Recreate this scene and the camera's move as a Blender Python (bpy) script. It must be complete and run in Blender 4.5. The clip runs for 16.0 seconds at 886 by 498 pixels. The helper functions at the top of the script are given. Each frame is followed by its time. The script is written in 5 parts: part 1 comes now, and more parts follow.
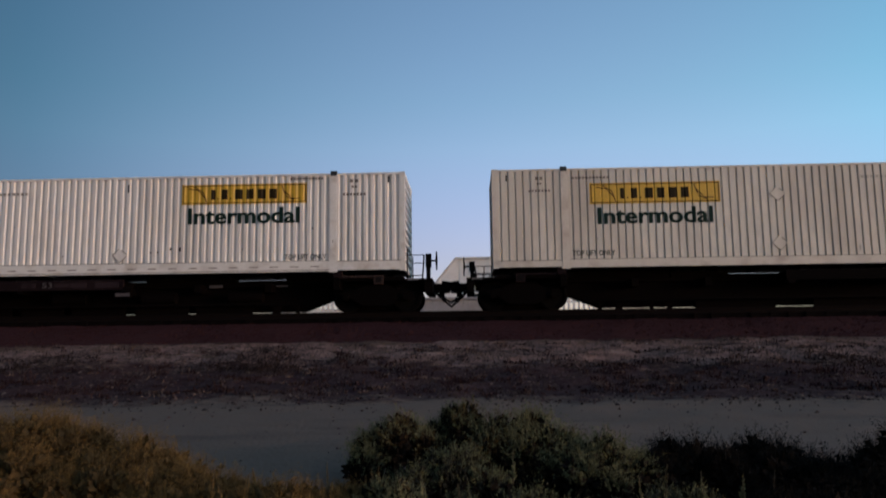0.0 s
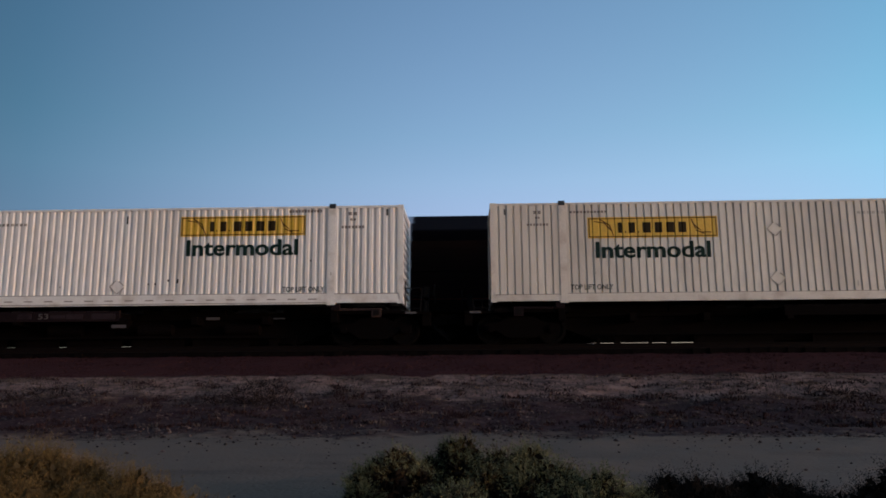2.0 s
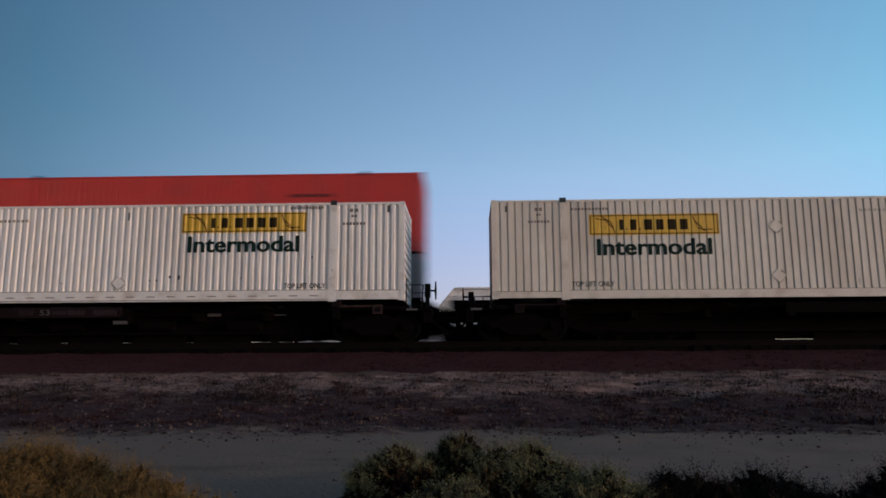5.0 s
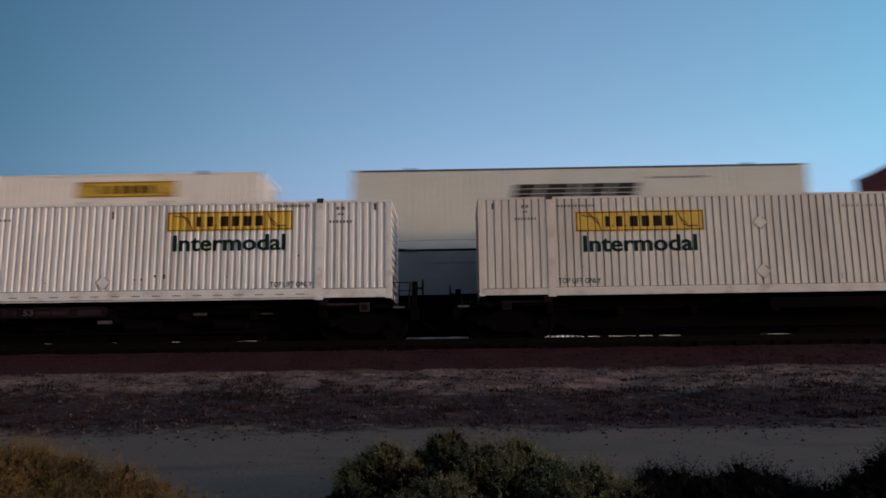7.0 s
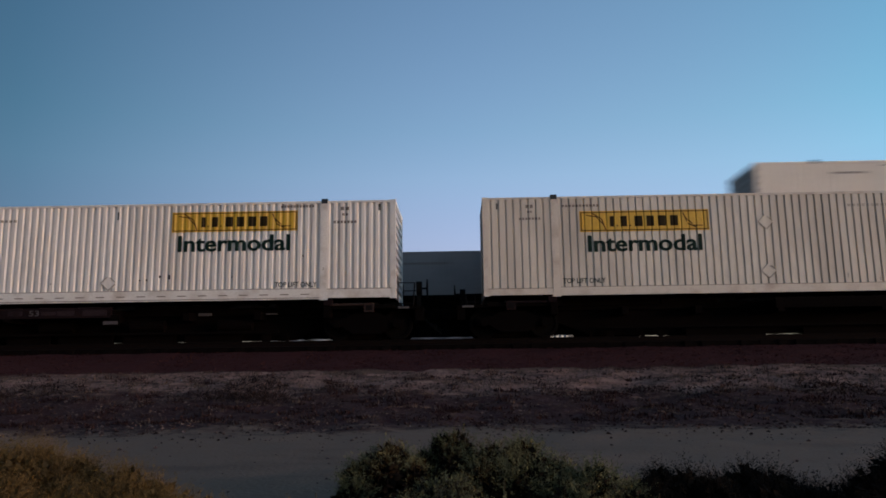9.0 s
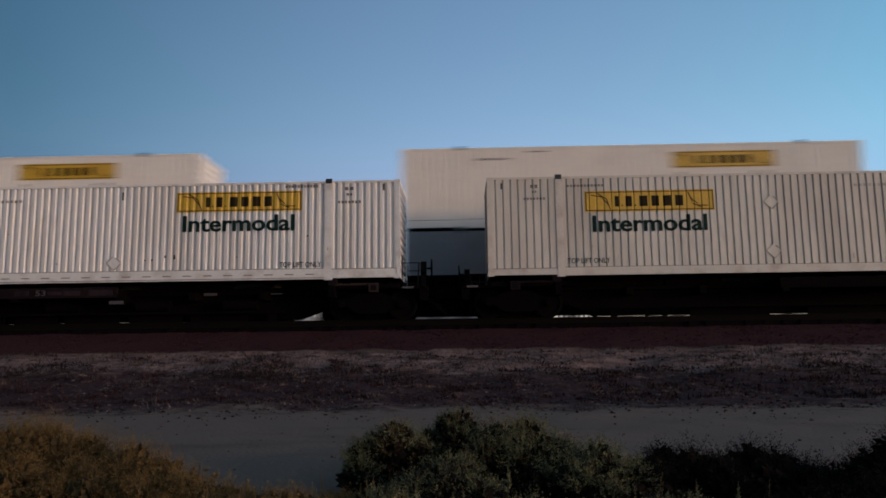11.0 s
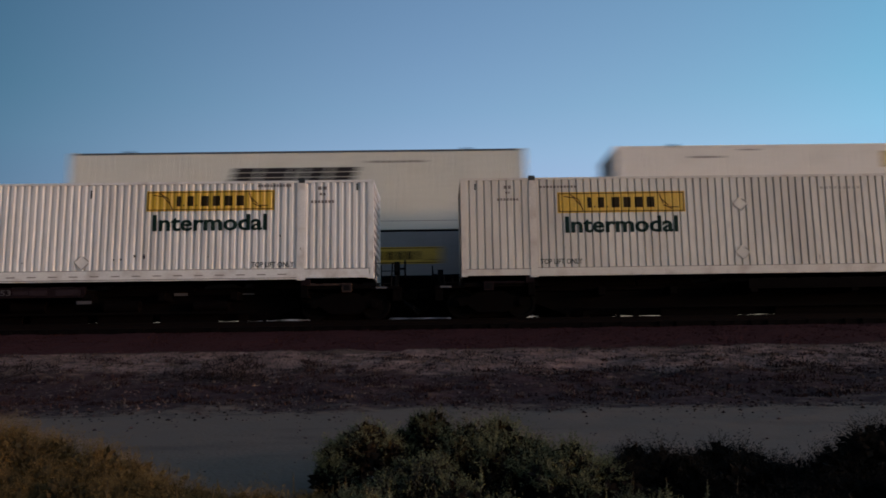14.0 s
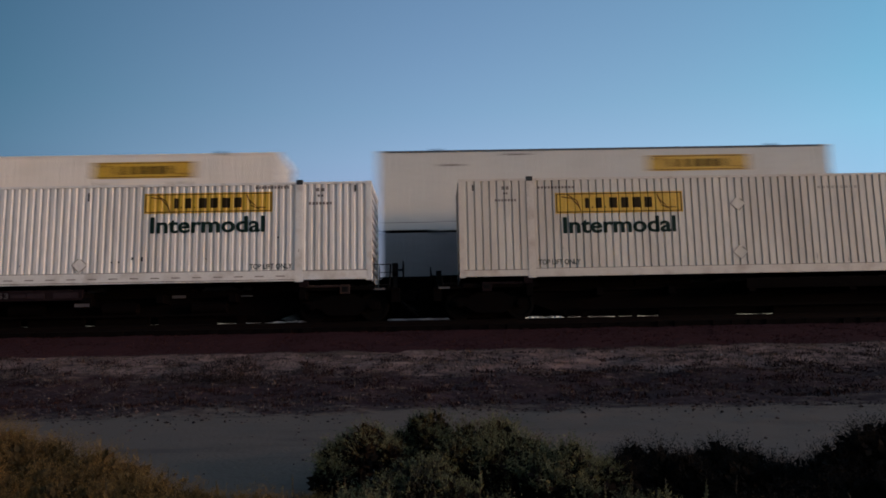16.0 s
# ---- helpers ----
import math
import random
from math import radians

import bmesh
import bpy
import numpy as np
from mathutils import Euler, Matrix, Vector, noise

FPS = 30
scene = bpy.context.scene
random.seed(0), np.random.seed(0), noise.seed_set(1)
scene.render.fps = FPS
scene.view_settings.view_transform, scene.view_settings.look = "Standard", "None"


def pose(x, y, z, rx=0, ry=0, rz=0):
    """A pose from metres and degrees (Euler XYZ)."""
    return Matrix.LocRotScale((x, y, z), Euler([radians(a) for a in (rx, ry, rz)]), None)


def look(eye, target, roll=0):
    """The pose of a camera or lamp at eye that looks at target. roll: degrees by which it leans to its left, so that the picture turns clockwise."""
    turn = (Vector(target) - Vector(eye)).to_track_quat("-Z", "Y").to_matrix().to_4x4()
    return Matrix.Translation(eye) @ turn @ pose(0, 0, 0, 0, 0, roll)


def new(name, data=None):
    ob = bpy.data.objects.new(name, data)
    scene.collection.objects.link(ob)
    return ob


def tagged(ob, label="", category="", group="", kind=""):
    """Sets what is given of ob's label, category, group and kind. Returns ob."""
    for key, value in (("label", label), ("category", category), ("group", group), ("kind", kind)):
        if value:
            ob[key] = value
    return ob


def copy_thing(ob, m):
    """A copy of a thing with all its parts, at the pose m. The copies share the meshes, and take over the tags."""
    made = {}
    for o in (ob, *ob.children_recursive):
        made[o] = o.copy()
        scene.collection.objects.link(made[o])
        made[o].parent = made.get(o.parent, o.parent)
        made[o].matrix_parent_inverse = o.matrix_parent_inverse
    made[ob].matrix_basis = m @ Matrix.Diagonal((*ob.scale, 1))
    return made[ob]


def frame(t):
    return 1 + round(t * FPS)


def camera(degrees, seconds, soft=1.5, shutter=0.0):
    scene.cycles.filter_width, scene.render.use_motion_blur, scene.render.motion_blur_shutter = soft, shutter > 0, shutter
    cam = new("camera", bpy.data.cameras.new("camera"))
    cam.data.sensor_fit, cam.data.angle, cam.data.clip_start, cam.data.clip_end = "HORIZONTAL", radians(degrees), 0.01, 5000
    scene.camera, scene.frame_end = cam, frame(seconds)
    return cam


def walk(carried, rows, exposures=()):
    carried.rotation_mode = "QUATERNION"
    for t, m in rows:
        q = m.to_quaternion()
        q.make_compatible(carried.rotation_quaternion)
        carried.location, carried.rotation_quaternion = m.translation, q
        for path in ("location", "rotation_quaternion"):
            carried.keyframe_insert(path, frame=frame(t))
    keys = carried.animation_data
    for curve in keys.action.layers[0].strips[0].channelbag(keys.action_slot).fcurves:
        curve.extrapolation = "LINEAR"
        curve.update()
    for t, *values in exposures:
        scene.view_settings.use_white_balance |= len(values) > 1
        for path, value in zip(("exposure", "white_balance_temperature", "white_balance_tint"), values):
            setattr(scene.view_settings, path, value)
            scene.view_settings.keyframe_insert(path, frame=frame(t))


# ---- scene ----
cam = camera(62.0, 16.0, soft=1.7, shutter=1.0)
EYE = (0.0, -21.0, 1.6)
TURNS = [  # seconds, yaw, pitch, roll in degrees
    (0.0, 2.12, 7.46, 0.68), (0.5, 1.81, 9.09, 0.51), (1.0, 1.40, 9.53, 0.37), (1.5, 1.60, 9.90, 0.45),
    (2.0, 1.93, 10.04, 0.36), (2.5, 1.92, 10.11, 0.36), (3.0, 1.91, 10.28, 0.30), (3.5, 2.07, 10.38, 0.31),
    (4.0, 2.27, 10.34, 0.37), (4.5, 2.21, 9.99, 0.27), (7.0, 1.05, 9.59, 0.73), (7.5, 1.15, 9.70, 0.77),
    (8.0, 1.74, 9.75, 0.76), (10.3, 0.90, 9.38, 0.74), (10.5, 0.96, 9.32, 0.69), (11.0, 1.74, 8.06, 0.70),
    (11.5, -0.38, 8.13, 0.86), (12.0, 0.23, 8.39, 1.14), (12.5, 0.39, 8.49, 1.10), (13.0, -0.05, 8.29, 1.00),
    (13.5, 0.05, 8.22, 0.96), (14.0, -0.32, 8.06, 0.80), (14.5, -1.04, 8.13, 0.73), (15.0, -1.10, 8.07, 0.75),
    (15.5, -0.77, 7.82, 0.99), (16.0, -0.43, 8.14, 1.08),
]
EXPOSURE = 1.0
walk(cam, [(t, pose(*EYE, 90 + p, r, y)) for t, y, p, r in TURNS], exposures=[(0.0, EXPOSURE - 0.03), (3.0, EXPOSURE), (4.5, EXPOSURE), (8.0, EXPOSURE - 0.08), (11.5, EXPOSURE - 0.15), (16.0, EXPOSURE - 0.18)])

# ---- sky and low evening sun ----
SUN_DIR = Vector((0.90, -0.43, 0.09)).normalized()
world = bpy.data.worlds.new("evening_sky")
scene.world = world
world.use_nodes = True
wn, wl = world.node_tree.nodes, world.node_tree.links
sky = wn.new("ShaderNodeTexSky")
sky.sky_type = "NISHITA"
sky.sun_disc = False
sky.sun_elevation = math.asin(SUN_DIR.z)
sky.sun_rotation = math.atan2(SUN_DIR.x, SUN_DIR.y)
sky.altitude, sky.air_density, sky.dust_density, sky.ozone_density = 600, 1.0, 0.6, 2.0
wn["Background"].inputs["Strength"].default_value = 0.15
# the clear side away from the sun is dimmer and bluer, the glow round the sun warmer
wc = wn.new("ShaderNodeTexCoord")


def world_fade(direction, lo, hi, a, b):
    dot, fade = wn.new("ShaderNodeVectorMath"), wn.new("ShaderNodeMapRange")
    dot.operation, dot.inputs[1].default_value = "DOT_PRODUCT", direction
    for i, v in enumerate((lo, hi, a, b)):
        fade.inputs[i + 1].default_value = v
    wl.new(wc.outputs["Generated"], dot.inputs[0])
    wl.new(dot.outputs["Value"], fade.inputs[0])
    return fade.outputs[0]


def world_mix(blend, fac, a, b):
    x = wn.new("ShaderNodeMix")
    x.data_type, x.blend_type = "RGBA", blend
    for sock, v in ((x.inputs[0], fac), (x.inputs[6], a), (x.inputs[7], b)):
        if isinstance(v, bpy.types.NodeSocket):
            wl.new(v, sock)
        else:
            sock.default_value = v
    return x.outputs[2]


cool = world_mix("MIX", world_fade((0, 0, 1), 0.0, 0.32, 0.0, 1.0), (1.36, 0.96, 1.22, 1), (0.98, 1.06, 1.11, 1))
cool = world_mix("MIX", world_fade((0, 0, 1), 0.07, 0.26, 0.0, 1.0), (0.84, 0.68, 0.95, 1), cool)
# tint centred on the camera's aim, standing in for lens shading
cool = world_mix("MULTIPLY", 1.0, cool, world_mix("MIX", world_fade((0.0, 0.955, 0.30), 0.86, 1.0, 0.0, 1.0), (0.79, 0.95, 0.97, 1), (1.25, 1.09, 1.07, 1)))
cool = world_mix("MULTIPLY", 1.0, cool, world_mix("MIX", world_fade((1.0, 0.0, 0.0), 0.0, 0.6, 0.0, 1.0), (1, 1, 1, 1), (1.02, 1.0, 0.90, 1)))
tint = world_mix("MIX", world_fade((0.80, -0.60, 0.0), 0.0, 1.0, 0.0, 1.0), cool, (0.94, 0.86, 0.84, 1))
level = world_fade((1.0, 0.0, 0.0), -0.80, 0.85, 0.05, 1.88)
glow = world_mix("MULTIPLY", 1.0, sky.outputs[0], tint)
wl.new(world_mix("MULTIPLY", 1.0, glow, level), wn["Background"].inputs["Color"])
sun = new("sun", bpy.data.lights.new("sun", "SUN"))
sun.data.energy, sun.data.angle, sun.data.color = 0.62, radians(12), (1.0, 0.71, 0.64)
sun.matrix_world = look(SUN_DIR * 50, (0, 0, 0))


# ---- materials ----
def mat(name, color, rough=0.6, metal=0.0, var=0.12, scale=2.0, dirt=None, dirt_amount=0.4, dirt_scale=0.8, bump=0.0, bump_scale=60.0, emit=0.0, stretch=(1, 1, 1), island=0.0, spec=0.5):
    """A procedural surface: a base colour, fine grain, larger stains and a little relief."""
    m = bpy.data.materials.new(name)
    m.use_nodes = True
    n, l = m.node_tree.nodes, m.node_tree.links
    b = n["Principled BSDF"]
    b.inputs["Roughness"].default_value, b.inputs["Metallic"].default_value = rough, metal
    b.inputs["Specular IOR Level"].default_value = spec
    co = n.new("ShaderNodeTexCoord")
    mp = n.new("ShaderNodeMapping")
    mp.inputs["Scale"].default_value = stretch
    l.new(co.outputs["Object"], mp.inputs["Vector"])

    def tex(s, detail=5.0):
        t = n.new("ShaderNodeTexNoise")
        t.inputs["Scale"].default_value, t.inputs["Detail"].default_value = s, detail
        l.new(mp.outputs[0], t.inputs["Vector"])
        return t.outputs["Fac"]

    def mix(fac, a, c, blend="MIX"):
        x = n.new("ShaderNodeMix")
        x.data_type, x.blend_type = "RGBA", blend
        for sock, v in ((x.inputs[0], fac), (x.inputs[6], a), (x.inputs[7], c)):
            if isinstance(v, bpy.types.NodeSocket):
                l.new(v, sock)
            else:
                sock.default_value = v
        return x.outputs[2]

    def ramp(src, lo, hi, a, c):
        r = n.new("ShaderNodeMapRange")
        for i, v in enumerate((lo, hi, a, c)):
            r.inputs[i + 1].default_value = v
        l.new(src, r.inputs[0])
        return r.outputs[0]

    col = (*color, 1)
    dark = (*[c * (1 - 2 * var) for c in color], 1)
    lite = (*[min(1, c * (1 + 1.2 * var)) for c in color], 1)
    out = mix(ramp(tex(scale * 8), 0.3, 0.7, 0, 1), dark, lite)
    out = mix(ramp(tex(scale), 0.25, 0.75, 0.0, 0.9), out, col)
    if dirt:
        out = mix(ramp(tex(dirt_scale, 8), 0.48, 0.72, 0, dirt_amount), out, (*dirt, 1))
    if island:
        g = n.new("ShaderNodeNewGeometry")
        out = mix(ramp(g.outputs["Random Per Island"], 0, 1, 0, island), out, (*[c * 0.35 for c in color], 1))
    l.new(out, b.inputs["Base Color"])
    l.new(ramp(tex(scale * 3), 0.2, 0.8, max(0.05, rough - 0.1), min(1, rough + 0.1)), b.inputs["Roughness"])
    if bump:
        bp = n.new("ShaderNodeBump")
        bp.inputs["Strength"].default_value, bp.inputs["Distance"].default_value = bump, 0.02
        l.new(tex(bump_scale, 3), bp.inputs["Height"])
        l.new(bp.outputs[0], b.inputs["Normal"])
    if emit:
        b.inputs["Emission Color"].default_value = (*color, 1)
        b.inputs["Emission Strength"].default_value = emit
    return m


WHITE = mat("weathered_white_paint", (0.655, 0.608, 0.588), 0.55, var=0.07, scale=1.2, dirt=(0.40, 0.35, 0.31), dirt_amount=0.55, stretch=(1, 1, 0.25))
WHITE_RAIL = mat("scuffed_white_rail", (0.64, 0.61, 0.595), 0.6, var=0.08, scale=3, dirt=(0.30, 0.22, 0.17), dirt_amount=0.5, dirt_scale=2.5)
WHITE_YELLOWISH = mat("yellowish_white_paint", (0.565, 0.513, 0.460), 0.6, var=0.08, scale=1.2, dirt=(0.34, 0.29, 0.25), dirt_amount=0.65, stretch=(1, 1, 0.25))
WHITE_YELLOWISH_RAIL = mat("scuffed_yellowish_rail", (0.525, 0.475, 0.430), 0.6, var=0.08, scale=3, dirt=(0.26, 0.17, 0.13), dirt_amount=0.5, dirt_scale=2.5)
CREAM = mat("cream_paint", (0.71, 0.635, 0.575), 0.5, var=0.05, scale=1.0, dirt=(0.45, 0.39, 0.32), dirt_amount=0.25)
GREY_WHITE = mat("greyish_white_paint", (0.56, 0.53, 0.50), 0.5, var=0.06, scale=1.0, dirt=(0.40, 0.37, 0.34), dirt_amount=0.3)
LOGO_GREY = mat("greenish_grey_paint", (0.56, 0.53, 0.47), 0.5, var=0.06, scale=1.0, dirt=(0.38, 0.35, 0.30), dirt_amount=0.3)
SHADEGREY = mat("shade_grey_cladding", (0.27, 0.25, 0.26), 0.7, var=0.12, scale=0.8, dirt=(0.16, 0.14, 0.14), dirt_amount=0.5)
RED = mat("red_container_paint", (0.42, 0.022, 0.016), 0.5, var=0.08, scale=1.0, dirt=(0.2, 0.03, 0.02))
YELLOW = mat("yellow_sign_film", (0.53, 0.305, 0.02), 0.45, var=0.08, scale=2.0, dirt=(0.40, 0.20, 0.03), dirt_amount=0.3)
OLIVE = mat("dark_olive_ink", (0.085, 0.040, 0.010), 0.6, var=0.1, spec=0.1)
INK = mat("blackish_green_ink", (0.006, 0.018, 0.015), 0.6, var=0.1, spec=0.08)
NAMEINK = mat("dark_brown_ink", (0.022, 0.014, 0.005), 0.6, var=0.1, spec=0.08)
GREY_INK_SHADOW = mat("faded_ink_and_shadow_line", (0.17, 0.14, 0.13), 0.6, var=0.2, scale=6, spec=0.1)
RIM = mat("grey_rim_shadow_and_marks", (0.36, 0.325, 0.29), 0.7, var=0.3, scale=9, dirt=(0.13, 0.10, 0.08), dirt_amount=0.9, dirt_scale=6.0)
TOPGREY = mat("dark_grey_rail_paint", (0.075, 0.08, 0.09), 0.6, var=0.2, scale=2, spec=0.2)
# white container paint greyed by the standing train's shade, as a colour
SLATE_SHADE = mat("shaded_white_container_paint", (0.24, 0.225, 0.235), 0.7, var=0.08, scale=1.0, dirt=(0.12, 0.11, 0.11), dirt_amount=0.4, spec=0.2)
BLACK = mat("black_steel", (0.006, 0.0055, 0.006), 0.6, 0.0, var=0.2, scale=3, spec=0.02)
CAST = mat("dark_casting", (0.02, 0.02, 0.022), 0.5, 0.4, var=0.2)
RUSTY = mat("rusty_brown_steel", (0.030, 0.018, 0.016), 0.8, 0.0, var=0.25, scale=4, dirt=(0.03, 0.015, 0.012), dirt_amount=0.6, bump=0.2, spec=0.08)
# darkness under the train put into these colours, far below real steel
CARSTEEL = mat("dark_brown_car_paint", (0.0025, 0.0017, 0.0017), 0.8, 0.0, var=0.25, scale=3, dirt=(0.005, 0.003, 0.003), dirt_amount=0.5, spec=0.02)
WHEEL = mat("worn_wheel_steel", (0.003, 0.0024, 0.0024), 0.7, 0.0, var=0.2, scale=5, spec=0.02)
SILL = mat("dark_brown_sill", (0.010, 0.006, 0.007), 0.8, var=0.3, scale=3, dirt=(0.020, 0.012, 0.013), dirt_amount=0.5, spec=0.03)
MAUVE_PATCH = mat("lighter_mauve_patch", (0.026, 0.017, 0.020), 0.8, var=0.3, scale=6, dirt=(0.010, 0.006, 0.007), dirt_amount=0.8, dirt_scale=4.0, spec=0.03)
REFLECT = mat("dull_reflector_film", (0.062, 0.048, 0.050), 0.4, var=0.1)
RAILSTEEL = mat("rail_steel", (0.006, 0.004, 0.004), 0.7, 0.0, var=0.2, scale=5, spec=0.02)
# crib ballast and sleepers near black: the train's shade put into their colour
CRIB = mat("shade_black_ballast", (0.0035, 0.0024, 0.0024), 0.95, var=0.3, scale=6, bump=0.8, bump_scale=30, spec=0.02)
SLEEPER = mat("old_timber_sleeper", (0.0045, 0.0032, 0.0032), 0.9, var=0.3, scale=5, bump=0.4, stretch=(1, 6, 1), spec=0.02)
ORANGE = mat("orange_locomotive_paint", (0.112, 0.0105, 0.004), 0.5, var=0.14, scale=1.5, dirt=(0.030, 0.007, 0.004), dirt_amount=0.8, spec=0.08)
DARKTOP = mat("dark_green_locomotive_paint", (0.004, 0.005, 0.010), 0.5, var=0.15, spec=0.06)
# grille colour holds the shadow between the louvres
GRILLE = mat("shadow_dark_grille", (0.0045, 0.0020, 0.0020), 0.75, var=0.25, scale=3, dirt=(0.010, 0.0025, 0.002), dirt_amount=0.5, spec=0.04)
STRIPE = mat("tan_locomotive_stripe", (0.12, 0.055, 0.03), 0.5, var=0.1)
GLASS = mat("dark_cab_glass", (0.01, 0.013, 0.018), 0.12, 0.0, var=0.1, spec=0.25)
LAMP = mat("lit_lamp_lens", (1.0, 0.93, 0.80), 0.3, emit=28.0, var=0.0)
SHED = mat("white_shed_sheeting", (0.60, 0.58, 0.58), 0.6, var=0.06, scale=0.6)
SHEDSIDE = mat("grey_shed_sheeting", (0.40, 0.38, 0.40), 0.6, var=0.06, scale=0.6)
SHEDROOF = mat("pale_roof_sheeting", (0.50, 0.49, 0.50), 0.5, var=0.06, scale=0.6)
TRAILERBLACK = mat("soft_black_logo_ink", (0.022, 0.018, 0.020), 0.6, var=0.1, spec=0.1)
LEAF = mat("sage_leaf", (0.122, 0.120, 0.062), 0.8, var=0.2, scale=2.0, island=0.45, dirt=(0.055, 0.040, 0.018), dirt_amount=0.8, dirt_scale=4.5, spec=0.08)
# darker copy of the sage leaf, for mounds lying in shade
LEAF_SHADE = mat("shaded_sage_leaf", (0.052, 0.046, 0.023), 0.8, var=0.2, scale=2.0, island=0.45, spec=0.06)
LEAF_GREY = mat("dark_grey_leaf", (0.062, 0.056, 0.042), 0.85, var=0.2, scale=2.0, island=0.5, dirt=(0.030, 0.022, 0.016), dirt_amount=0.8, dirt_scale=5.0, spec=0.05)
# brown brush leaf blackened, dusk shade at the right put into its colour
LEAF_DARK = mat("shade_dark_brush_leaf", (0.016, 0.013, 0.011), 0.85, var=0.2, scale=2.0, island=0.6, spec=0.04)
LEAF_GOLD = mat("golden_brush_leaf", (0.140, 0.083, 0.030), 0.8, var=0.25, scale=2.0, island=0.5, dirt=(0.055, 0.030, 0.014), dirt_amount=0.8, dirt_scale=4.0, spec=0.08)
# paler tip colours, painted highlights on the sprigs' ends
LEAF_TIP = mat("highlight_sage_tip", (0.158, 0.146, 0.078), 0.8, var=0.2, scale=2.0, island=0.4, spec=0.08)
GOLD_TIP = mat("highlight_gold_tip", (0.170, 0.104, 0.038), 0.8, var=0.2, scale=2.0, island=0.4, spec=0.08)
LEAF_BROWN = mat("brown_seed_head", (0.078, 0.050, 0.022), 0.85, var=0.2, scale=2.0, island=0.45, spec=0.06)
WEED = mat("dark_dry_weed", (0.034, 0.017, 0.017), 0.9, var=0.3, scale=3.0, island=0.5, spec=0.05)
STRAW = mat("bleached_grey_straw", (0.135, 0.092, 0.078), 0.9, var=0.25, scale=3.0, island=0.5, spec=0.05)
PALE_PEBBLE = mat("pale_pebble", (0.17, 0.115, 0.10), 0.9, var=0.25, scale=3.0, island=0.6, spec=0.08)
CLOD = mat("dark_soil_clod", (0.020, 0.011, 0.011), 0.95, var=0.2, scale=3.0, spec=0.05)
# leaf colour that paints the shade inside the bushes
LEAF_DEEP_SHADE = mat("deep_shade_leaf", (0.016, 0.011, 0.008), 0.9, var=0.2, scale=3.0, island=0.6, spec=0.04)
TWIG = mat("dark_dead_twig", (0.026, 0.016, 0.015), 0.9, var=0.3, scale=5.0, island=0.5, spec=0.05)
STEM = mat("woody_stem", (0.055, 0.042, 0.028), 0.9, var=0.2, spec=0.08)
DRYGRASS = mat("dry_grass", (0.080, 0.057, 0.050), 0.9, var=0.2, scale=0.7, island=0.6, spec=0.08)
STONE = mat("mixed_gravel", (0.076, 0.047, 0.045), 0.9, var=0.3, scale=3.0, island=0.75, spec=0.08)
BALLASTSTONE = mat("reddish_ballast_stone", (0.042, 0.015, 0.015), 0.9, var=0.3, scale=3.0, island=0.6, spec=0.08)
LITTER = mat("pale_stone", (0.30, 0.27, 0.25), 0.8, var=0.1)


